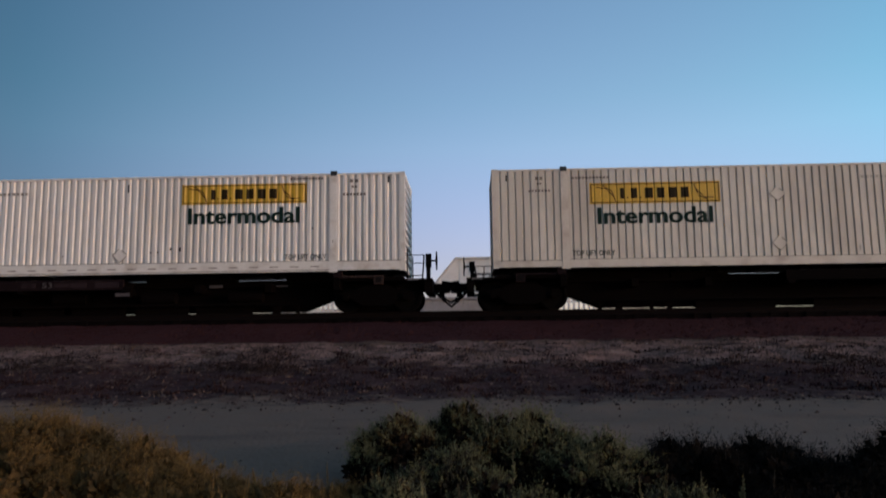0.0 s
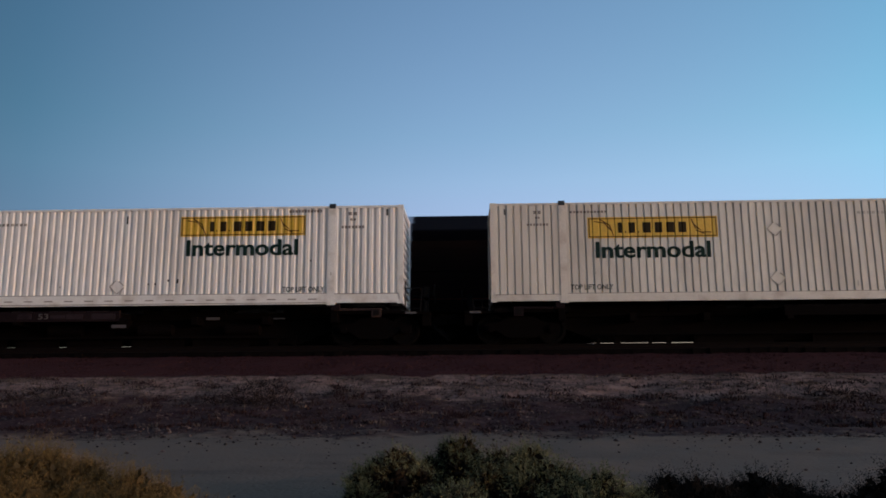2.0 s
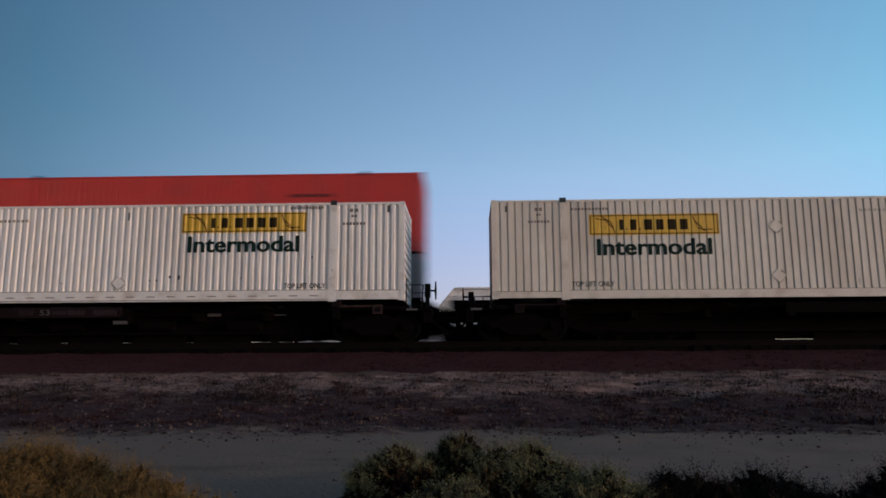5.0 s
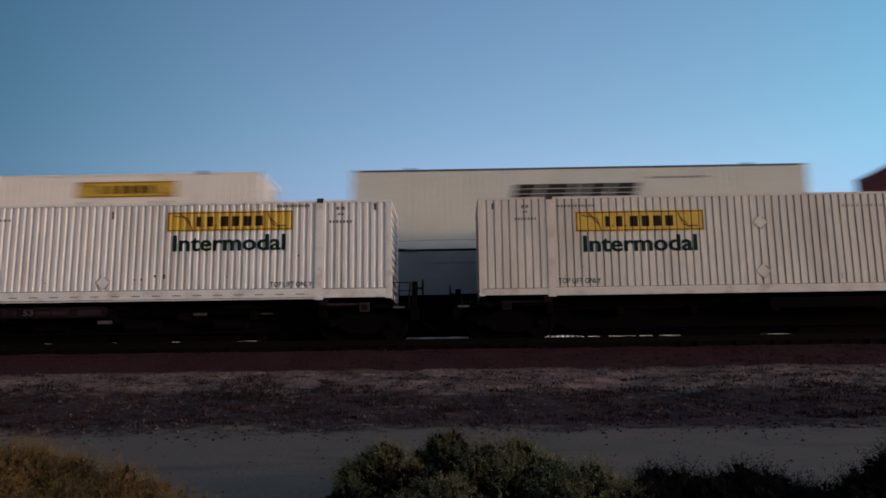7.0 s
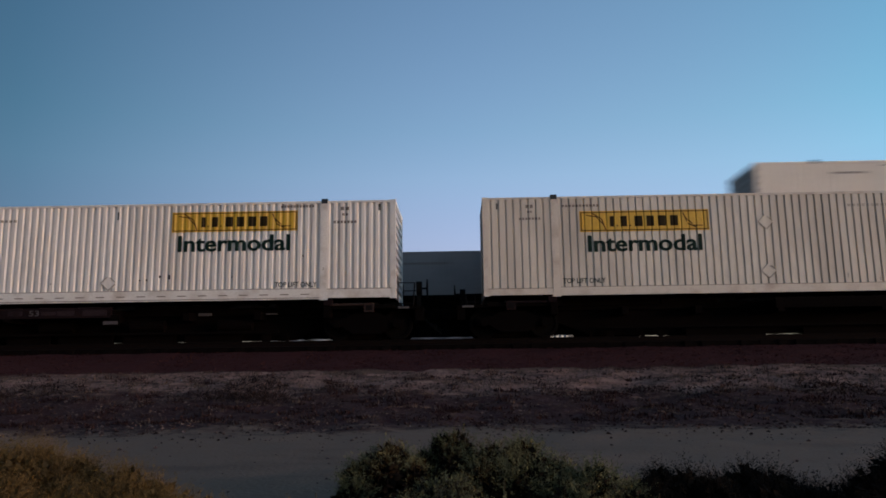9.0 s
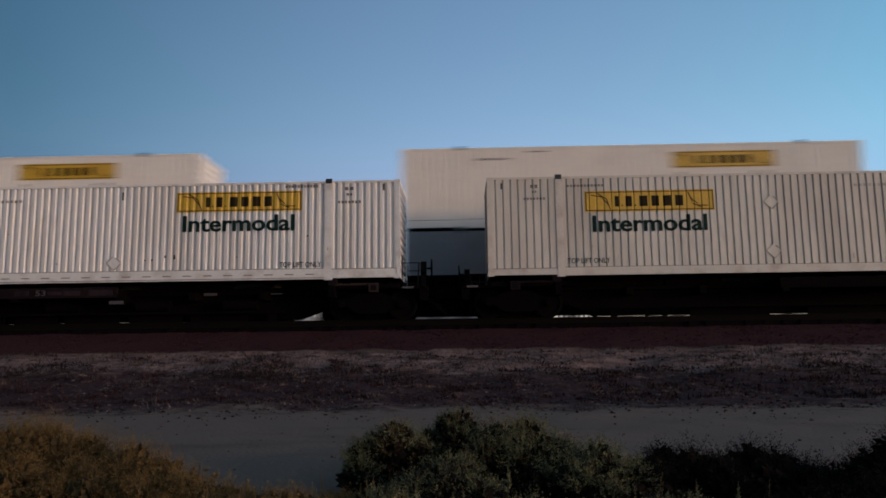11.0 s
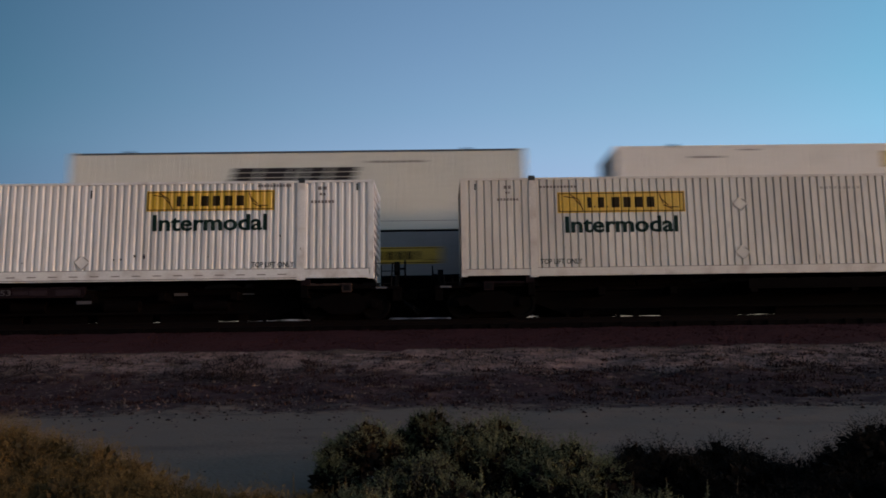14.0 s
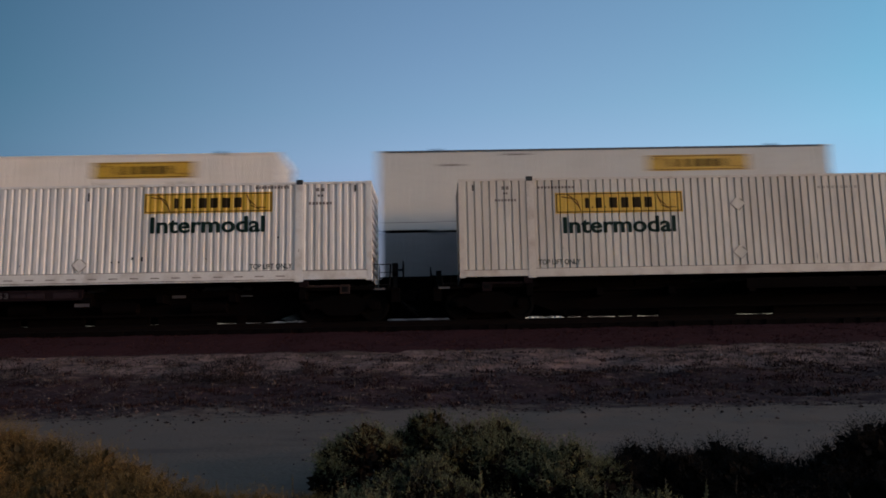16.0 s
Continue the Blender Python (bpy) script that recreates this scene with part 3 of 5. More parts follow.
def hauler_sign(c, ribs, x0, x1, z0, z1, ink=OLIVE):
    """A yellow name panel: darker border and corner strokes, and blocks where the name stands."""
    sign = part("sign_panel", ribbed(ribs, x0, x1, z0, z1, FACE, 0.004), YELLOW, c, "yellow name panel with dark blocks and border")
    w, h = x1 - x0, z1 - z0
    bm = bmesh.new()
    e = 0.030
    for a, b, p, q in ((0.03, w - 0.03, h - 0.03 - e, h - 0.03), (0.03, w - 0.03, 0.03, 0.03 + e), (0.03, 0.03 + e, 0.03, h - 0.03), (w - 0.03 - e, w - 0.03, 0.03, h - 0.03)):
        flat(bm, x0 + a, x0 + b, z0 + p, z0 + q)
    for k in range(2):   # slanting strokes in opposite corners
        for (ax, az), (bx_, bz) in (((0.10, 0.88), (0.17, 0.62)), ((0.05, 0.80), (0.13, 0.72)), ((0.13, 0.72), (0.19, 0.30)), ((0.17, 0.62), (0.20, 0.10))):
            p, q = Vector((x0 + w * ax, 0, z0 + h * az)), Vector((x0 + w * bx_, 0, z0 + h * bz))
            if k:
                p, q = Vector((x1 - w * ax, 0, z0 + h * (1 - az) + 0.02)), Vector((x1 - w * bx_, 0, z0 + h * (1 - bz) - 0.02))
            n = Vector((-(q - p).z, 0, (q - p).x)).normalized() * 0.016
            bm.faces.new([bm.verts.new(v) for v in (p - n, q - n, q + n, p + n)])
    part("border", drape(bm, ribs, FACE, 0.008, 0.4), ink, sign, "dark olive border strokes")
    for a, b in ((0.235, 0.268), (0.286, 0.296), (0.318, 0.366), (0.386, 0.396), (0.425, 0.487), (0.518, 0.575), (0.607, 0.672), (0.70, 0.76)):
        bm = bmesh.new()
        if b - a < 0.02:
            flat(bm, x0 + w * a, x0 + w * b, z0 + h * 0.24, z0 + h * 0.32)
        else:
            flat(bm, x0 + w * a, x0 + w * b, z0 + h * 0.24, z0 + h * 0.74)
        part("name_block", drape(bm, ribs, FACE, 0.010, 0.4), NAMEINK, sign)


def placard_holder(c, x, z, paint, r=0.21):
    """A thin diamond plate with four bars, bent here and there, coloured as the dark shadow of its open rim."""
    bm = prism(bmesh.new(), [(x - r, z), (x, z - r), (x + r, z), (x, z + r)], FACE - 0.006, FACE + 0.03)
    plate = part("placard_holder", soften(bm, 0.004), paint, c, "diamond-shaped placard holder")
    for (ax, az), (bx_, bz) in (((-r, 0.0), (-0.03, r - 0.03)), ((-r, 0.0), (-0.02, -r + 0.02)), ((0.02, -r), (r, -0.03)), ((0.06, r - 0.06), (r, 0.02))):
        p, q = Vector((x + ax, 0, z + az)), Vector((x + bx_, 0, z + bz))
        n = Vector((-(q - p).z, 0, (q - p).x)).normalized() * 0.014
        bm = prism(bmesh.new(), [(v.x, v.z) for v in (p - n, q - n, q + n, p + n)], FACE - 0.018, FACE - 0.006)
        part("rim_shadow_bar", bm, RIM, plate)


def front_containers():
    out = []
    # the two standing ones, each with its name panel towards the gap between them
    for cx, spec, flip, label in ((-1.84 - CL / 2, (0.208, 0.056, 0.030, 0.046), 1, "weathered white corrugated container with yellow name panel on spine car"),
                                  (0.69 + CL / 2, (0.214, 0.030, 0.016, 0.042, 0.11), -1, "greyish white container with yellow panel and two placard holders")):
        c, ribs, allribs = container(pose(cx, FRONT_Y, 3.76), label, WHITE if flip == 1 else WHITE_YELLOWISH, WHITE_RAIL if flip == 1 else WHITE_YELLOWISH_RAIL, spec, zb=0.30 if flip == 1 else 0.225)
        tagged(c, group="containers on the standing train")

        def lx(x):
            return x - cx

        def lz(z):
            return z - 3.76
        if flip == 1:
            hauler_sign(c, ribs, lx(-8.41), lx(-4.71), lz(5.78), lz(6.38))
            part("lettering", drape(lettering("Intermodal", lx(-8.20), lx(-4.93), lz(5.20), lz(5.67), 0.012, 5), ribs, FACE, 0.005), INK, c, "dark green word Intermodal")
            part("lettering", drape(lettering("TOP LIFT ONLY", lx(-5.34), lx(-4.12), lz(4.12), lz(4.27), 0.012), ribs, FACE, 0.005), INK, c, "small dark words TOP LIFT ONLY")
            placard_holder(c, lx(-10.2), lz(4.32), WHITE)
            for x, z, k in ((-4.55, 5.0, 0.055), (-6.6, 4.42, 0.04), (-9.3, 4.36, 0.05), (-11.9, 4.3, 0.04), (-13.4, 5.2, 0.03)):
                part("rust_spot", drape(bars([(lx(x), lx(x + k), lz(z), lz(z + k), 1)]), ribs, FACE, 0.006), CAST, c, "dark rust spot")
            part("rust_spot", bars([(5.97, 6.01, 0.83, 0.92, 1)]), RIM, c, at=pose(0, -CW / 2 - 0.012, 0))
            part("small_print", drape(bars([(lx(-5.2), lx(-4.2), lz(6.46), lz(6.54), 11)]), ribs, FACE, 0.005), GREY_INK_SHADOW, c, "faded small print", kind="stuff")
            part("small_print", drape(bars([(lx(-14.2), lx(-13.0), lz(6.16), lz(6.24), 9)]), ribs, FACE, 0.005), RIM, c, "very faint small print", kind="stuff")
            part("small_print", drape(bars([(lx(-3.45), lx(-3.15), lz(6.36), lz(6.46), 2), (lx(-3.4), lx(-3.2), lz(6.20), lz(6.27), 2), (lx(-3.65), lx(-2.95), lz(5.97), lz(6.05), 7)]), allribs[2], FACE, 0.005), GREY_INK_SHADOW, c, "faded small print", kind="stuff")
            for mark in ((lx(-10.04), lx(-9.97), lz(6.18), lz(6.42), 1), (lx(-8.72), lx(-8.64), lz(4.45), lz(4.52), 1), (lx(-8.45), lx(-8.36), lz(4.40), lz(4.53), 1), (lx(-9.1), lx(-9.04), lz(4.36), lz(4.42), 1),):
                part("slot_mark", drape(bars([mark]), ribs, FACE, 0.006), CAST, c, "dark slot or patch")
            for mark in ((lx(-2.34), lx(-2.25), lz(6.34), lz(6.54), 1),):
                part("slot_mark", drape(bars([mark]), allribs[2], FACE, 0.006), CAST, c, "dark slot or patch")
            for i in range(19):
                x = 5.34 - i * 0.595
                box_part("rail_slot", (x, x + 0.25, -CW / 2 - 0.011, -CW / 2 - 0.004, 0.128, 0.156), GREY_INK_SHADOW, c, bev=0)
            # the shadow under the rail's lip, as a dark strip
            box_part("rail_lip", (-5.88, 5.88, -CW / 2 - 0.013, -CW / 2 - 0.004, 0.030, 0.048), GREY_INK_SHADOW, c, "dark strip as the lip's shadow along the bottom rail", bev=0)
        else:
            hauler_sign(c, ribs, lx(3.50), lx(7.22), lz(5.58), lz(6.20))
            part("lettering", drape(lettering("Intermodal", lx(3.72), lx(6.97), lz(5.00), lz(5.47), 0.012, 5), ribs, FACE, 0.005), INK, c, "dark green word Intermodal")
            part("lettering", drape(lettering("TOP LIFT ONLY", lx(2.96), lx(4.17), lz(4.10), lz(4.25), 0.012), ribs, FACE, 0.005), INK, c, "small dark words TOP LIFT ONLY")
            placard_holder(c, lx(8.82), lz(5.80), WHITE_YELLOWISH)
            placard_holder(c, lx(8.80), lz(4.38), WHITE_YELLOWISH)
            for x, z, w, k in ((3.66, 4.55, 0.05, 0.06), (11.0, 4.12, 0.05, 0.16), (11.9, 4.05, 0.05, 0.10), (13.3, 4.2, 0.04, 0.07), (12.4, 5.6, 0.03, 0.2)):
                part("rust_spot", drape(bars([(lx(x), lx(x + w), lz(z), lz(z + k), 1)]), ribs, FACE, 0.006), RIM, c, "dark rust spot")
            part("small_print", drape(bars([(lx(3.0), lx(4.1), lz(6.33), lz(6.40), 11)]), ribs, FACE, 0.005), GREY_INK_SHADOW, c, "faded small print", kind="stuff")
            part("small_print", drape(bars([(lx(11.2), lx(12.4), lz(6.2), lz(6.28), 9)]), ribs, FACE, 0.005), RIM, c, "very faint small print", kind="stuff")
            part("small_print", drape(bars([(lx(1.95), lx(2.2), lz(6.32), lz(6.42), 2), (lx(2.0), lx(2.15), lz(6.18), lz(6.24), 2), (lx(1.75), lx(2.4), lz(5.97), lz(6.04), 7)]), allribs[0], FACE, 0.005), GREY_INK_SHADOW, c, "faded small print", kind="stuff")
            for mark in ((lx(1.09), lx(1.17), lz(6.30), lz(6.48), 1),):
                part("slot_mark", drape(bars([mark]), allribs[0], FACE, 0.006), CAST, c, "dark slot or patch")
        out.append(c)
    return out


front_containers()


# ---- wheels, bogies and the standing spine cars ----
def wheel_mesh(r):
    bm = bmesh.new()
    prof = [(0.0, 0.05), (0.10, 0.05), (r * 0.35, 0.03), (r * 0.78, 0.03), (r * 0.82, 0.065), (r, 0.065), (r * 1.0, -0.03), (r * 1.06, -0.04), (r * 1.06, -0.065), (r * 0.82, -0.065), (r * 0.78, -0.01), (r * 0.3, -0.02), (0.10, -0.05), (0.0, -0.05)]
    seg = 28
    rings = [[bm.verts.new((a * math.cos(2 * math.pi * i / seg), -y, a * math.sin(2 * math.pi * i / seg))) for i in range(seg)] for a, y in prof[1:-1]]
    for p, q in zip(rings, rings[1:]):
        for i in range(seg):
            bm.faces.new((p[i], p[(i + 1) % seg], q[(i + 1) % seg], q[i]))
    bm.faces.new(rings[0])
    bm.faces.new(rings[-1][::-1])
    bmesh.ops.recalc_face_normals(bm, faces=bm.faces)
    return mesh_of("wheel", bm, WHEEL)


WHEEL_ME = wheel_mesh(0.42)
BIGWHEEL_ME = wheel_mesh(0.52)


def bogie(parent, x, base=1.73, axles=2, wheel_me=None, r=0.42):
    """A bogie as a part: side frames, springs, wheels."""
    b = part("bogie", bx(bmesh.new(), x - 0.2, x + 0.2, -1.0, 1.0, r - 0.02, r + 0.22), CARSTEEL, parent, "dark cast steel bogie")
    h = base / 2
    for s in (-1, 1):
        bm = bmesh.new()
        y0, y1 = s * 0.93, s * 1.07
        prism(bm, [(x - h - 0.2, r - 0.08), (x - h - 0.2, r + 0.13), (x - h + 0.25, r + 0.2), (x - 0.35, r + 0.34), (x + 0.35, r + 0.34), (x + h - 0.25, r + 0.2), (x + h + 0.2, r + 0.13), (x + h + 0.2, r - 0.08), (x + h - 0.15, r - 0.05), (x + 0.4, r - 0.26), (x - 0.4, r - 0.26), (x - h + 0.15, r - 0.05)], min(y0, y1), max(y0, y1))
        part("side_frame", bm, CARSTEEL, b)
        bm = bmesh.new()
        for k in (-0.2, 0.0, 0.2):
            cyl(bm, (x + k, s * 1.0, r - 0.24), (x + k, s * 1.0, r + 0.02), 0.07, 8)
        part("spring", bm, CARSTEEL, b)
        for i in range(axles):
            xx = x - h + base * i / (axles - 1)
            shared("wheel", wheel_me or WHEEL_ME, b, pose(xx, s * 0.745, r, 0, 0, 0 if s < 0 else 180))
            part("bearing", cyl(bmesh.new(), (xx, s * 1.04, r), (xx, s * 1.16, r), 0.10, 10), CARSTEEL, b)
    # brake beam sized to shut out the light between the wheels
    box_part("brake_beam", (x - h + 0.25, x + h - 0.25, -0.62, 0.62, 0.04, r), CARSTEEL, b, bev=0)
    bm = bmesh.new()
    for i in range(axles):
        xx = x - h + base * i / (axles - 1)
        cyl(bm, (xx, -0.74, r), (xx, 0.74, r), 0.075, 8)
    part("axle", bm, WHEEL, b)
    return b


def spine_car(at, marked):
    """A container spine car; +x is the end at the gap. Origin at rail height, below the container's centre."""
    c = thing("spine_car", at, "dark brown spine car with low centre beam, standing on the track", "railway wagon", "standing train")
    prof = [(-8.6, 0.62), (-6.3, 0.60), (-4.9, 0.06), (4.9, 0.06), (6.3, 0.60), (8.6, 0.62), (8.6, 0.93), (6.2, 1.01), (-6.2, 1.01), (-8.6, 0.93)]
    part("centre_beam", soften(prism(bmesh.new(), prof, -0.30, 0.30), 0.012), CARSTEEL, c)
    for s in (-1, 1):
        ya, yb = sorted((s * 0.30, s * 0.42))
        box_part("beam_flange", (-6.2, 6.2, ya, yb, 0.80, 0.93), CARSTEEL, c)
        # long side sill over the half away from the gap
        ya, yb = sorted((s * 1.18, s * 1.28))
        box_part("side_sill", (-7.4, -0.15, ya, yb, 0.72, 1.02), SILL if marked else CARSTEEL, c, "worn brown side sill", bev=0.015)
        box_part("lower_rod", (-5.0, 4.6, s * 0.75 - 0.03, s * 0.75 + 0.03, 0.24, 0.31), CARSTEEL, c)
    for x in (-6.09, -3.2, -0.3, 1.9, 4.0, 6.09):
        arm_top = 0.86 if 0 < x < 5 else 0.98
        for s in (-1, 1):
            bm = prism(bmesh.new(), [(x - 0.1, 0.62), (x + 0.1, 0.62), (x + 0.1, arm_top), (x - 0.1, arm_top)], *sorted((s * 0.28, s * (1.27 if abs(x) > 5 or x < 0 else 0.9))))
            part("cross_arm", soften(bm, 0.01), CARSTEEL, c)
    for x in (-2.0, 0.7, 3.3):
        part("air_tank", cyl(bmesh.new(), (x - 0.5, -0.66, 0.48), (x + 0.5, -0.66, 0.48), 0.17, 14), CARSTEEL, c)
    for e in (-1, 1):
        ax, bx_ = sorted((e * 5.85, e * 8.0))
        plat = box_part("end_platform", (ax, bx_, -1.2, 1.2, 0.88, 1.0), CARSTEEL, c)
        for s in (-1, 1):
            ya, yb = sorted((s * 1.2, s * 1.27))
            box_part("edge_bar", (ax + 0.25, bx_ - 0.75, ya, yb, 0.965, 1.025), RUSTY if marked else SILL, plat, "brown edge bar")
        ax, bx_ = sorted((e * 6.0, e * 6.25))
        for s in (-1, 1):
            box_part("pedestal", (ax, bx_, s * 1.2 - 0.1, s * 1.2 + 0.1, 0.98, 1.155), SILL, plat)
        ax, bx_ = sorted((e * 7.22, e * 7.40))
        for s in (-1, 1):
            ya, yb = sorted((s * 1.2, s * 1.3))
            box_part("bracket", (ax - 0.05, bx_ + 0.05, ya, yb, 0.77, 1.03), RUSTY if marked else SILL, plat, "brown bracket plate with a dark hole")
        # a black plate paints the dark of the hole
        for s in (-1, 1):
            box_part("bracket_hole_patch", (e * 7.31 - 0.085, e * 7.31 + 0.085, *sorted((s * 1.296, s * 1.306)), 0.82, 0.97), BLACK, plat, "black patch for the bracket's shaded hole", bev=0.004)
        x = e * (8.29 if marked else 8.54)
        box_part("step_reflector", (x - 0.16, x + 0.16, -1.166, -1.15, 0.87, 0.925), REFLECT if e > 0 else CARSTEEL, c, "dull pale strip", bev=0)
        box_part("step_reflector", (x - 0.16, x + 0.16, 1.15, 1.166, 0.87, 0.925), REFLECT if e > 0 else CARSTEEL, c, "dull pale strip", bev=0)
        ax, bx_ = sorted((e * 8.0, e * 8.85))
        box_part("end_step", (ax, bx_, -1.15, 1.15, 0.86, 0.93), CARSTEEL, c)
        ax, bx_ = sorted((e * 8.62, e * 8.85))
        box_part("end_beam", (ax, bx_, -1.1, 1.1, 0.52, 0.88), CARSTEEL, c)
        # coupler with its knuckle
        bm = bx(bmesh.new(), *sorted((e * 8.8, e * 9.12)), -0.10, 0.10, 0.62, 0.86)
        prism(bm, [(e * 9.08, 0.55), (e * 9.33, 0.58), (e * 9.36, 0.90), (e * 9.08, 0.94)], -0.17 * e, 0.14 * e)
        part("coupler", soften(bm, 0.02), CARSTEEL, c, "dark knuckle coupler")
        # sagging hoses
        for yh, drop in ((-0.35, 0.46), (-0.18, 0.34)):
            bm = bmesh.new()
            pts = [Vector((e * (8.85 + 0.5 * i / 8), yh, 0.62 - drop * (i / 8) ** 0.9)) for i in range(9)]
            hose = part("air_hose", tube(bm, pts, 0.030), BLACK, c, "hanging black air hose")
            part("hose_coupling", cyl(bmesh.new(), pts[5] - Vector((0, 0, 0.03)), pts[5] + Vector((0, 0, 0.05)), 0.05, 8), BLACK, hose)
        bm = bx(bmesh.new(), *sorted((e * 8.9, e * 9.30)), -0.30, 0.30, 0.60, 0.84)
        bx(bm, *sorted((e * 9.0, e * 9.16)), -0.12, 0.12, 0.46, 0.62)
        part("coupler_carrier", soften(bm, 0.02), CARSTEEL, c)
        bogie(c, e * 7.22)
        # handrails along the end step
        for s in (-1, 1):
            bm = bmesh.new()
            xa, xb = e * 8.12, e * 8.56
            y = s * 1.05
            top = 1.62 if marked else 1.26
            cyl(bm, (xa, y, 0.9), (xa, y, top + 0.20 if marked else top), 0.019, 6)
            cyl(bm, (xb, y, 0.9), (xb + e * 0.05, y, top), 0.022, 6)
            cyl(bm, (xa, y, top), (xb + e * 0.05, y, top), 0.014, 6)
            cyl(bm, (xa, y, 1.02), (xb, y, 1.02), 0.014, 6)
            if not marked:
                cyl(bm, (xa * 0.5 + xb * 0.5, y, 0.9), (xa * 0.5 + xb * 0.5, y, top), 0.016, 6)
            part("handrail", bm, BLACK, c, "thin dark handrail")
    # hand brake on its post, at the gap's end
    tall = 1.0 if marked else 0.72
    bm = bx(bmesh.new(), 8.62, 8.74, -0.20, 0.06, 0.9, 0.9 + tall * 0.55)
    bx(bm, 8.60, 8.77, -0.20, 0.06, 0.9 + tall * 0.46, 0.9 + tall * 0.86)
    brake = part("brake_stand", soften(bm, 0.015), BLACK, c, "black hand-brake housing")
    bm = bmesh.new()
    bmesh.ops.create_circle(bm, segments=20, radius=0.27, matrix=pose(8.93, -0.07, 0.9 + tall * 0.66, 0, 90, 0))
    circle = [v.co.copy() for v in bm.verts]
    bm.clear()
    for p, q in zip(circle, circle[1:] + circle[:1]):
        cyl(bm, p, q, 0.02, 6)
    hub = Vector((8.90, -0.07, 0.9 + tall * 0.66))
    for p in circle[::4]:
        cyl(bm, hub, p, 0.014, 6)
    cyl(bm, (8.78, -0.07, hub.z), (8.92, -0.07, hub.z), 0.03, 8)
    part("brake_wheel", bm, BLACK, brake)
    low = ((-6.4, -3.9), (-3.6, -2.3), (-2.05, -0.4), (-0.1, 1.5), (1.75, 3.45), (4.05, 4.3), (4.75, 4.85)) if marked else ((-6.4, -5.0), (-4.75, -1.2), (-0.1, 2.2), (2.85, 3.0), (3.4, 3.5), (4.3, 4.5), (4.9, 5.0))
    for x0, x1 in low:   # low brake rigging, lengths set so the light slits fit the camera's view
        box_part("brake_rod", (x0, x1, *sorted((-0.52 if marked else 0.52, -0.46 if marked else 0.46)), 0.0 if marked else 0.014, 0.30), CARSTEEL, c)
    # boxes added to close the light gap between beam and container
    if not marked:
        box_part("light_gap_filler", (2.9, 5.9, -0.5, 0.5, 0.93, 1.145), CARSTEEL, c)
        box_part("light_gap_filler", (1.2, 2.85, -0.5, 0.5, 0.93, 1.10), CARSTEEL, c)
    if marked:
        box_part("light_gap_filler", (4.45, 5.9, -0.5, 0.5, 0.93, 1.145), CARSTEEL, c)
        box_part("light_gap_filler", (0.2, 2.7, -0.5, 0.5, 0.93, 1.105), CARSTEEL, c)
        for x, z, w, k, yy, m in ((-0.15, 0.57, 0.42, 0.045, -1.27, REFLECT), (2.30, 0.835, 0.40, 0.04, -0.43, REFLECT), (4.30, 0.825, 0.35, 0.018, -0.43, REFLECT),
                                  (-1.97, 0.86, 0.43, 0.05, -1.28, MAUVE_PATCH), (-1.47, 0.86, 0.50, 0.07, -1.28, MAUVE_PATCH), (-2.95, 0.87, 0.42, 0.07, -1.28, MAUVE_PATCH), (-4.3, 0.88, 0.9, 0.05, -1.28, MAUVE_PATCH), (-0.62, 0.86, 0.7, 0.08, -1.28, MAUVE_PATCH)):
            box_part("reflector", (x - w / 2, x + w / 2, yy - 0.012, yy, z - k, z + k), m, c, "dull pale reflector strip" if m is REFLECT else "lighter mauve patch", bev=0)
        box_part("marker_hanger", (-0.40, 0.10, -1.27, -1.20, 0.50, 0.80), CARSTEEL, c)
        bm = lettering("53", -2.54, -2.24, 0.79, 0.95, 0.01)
        for v in bm.verts:
            v.co.y = -1.292
        part("number", bm, REFLECT, c, "pale number 53")
    return c


spine_car(pose(-1.84 - CL / 2, FRONT_Y, RAIL), True)
spine_car(pose(0.69 + CL / 2, FRONT_Y, RAIL, 0, 0, 180), False)


# ---- the passing train: locomotives ----
def lamp(parent, x, y, z, r=0.09, d=0.08):
    part("lamp", cyl(bmesh.new(), (x, y, z), (x + d, y, z), r, 12), LAMP, parent, "lit round lamp")


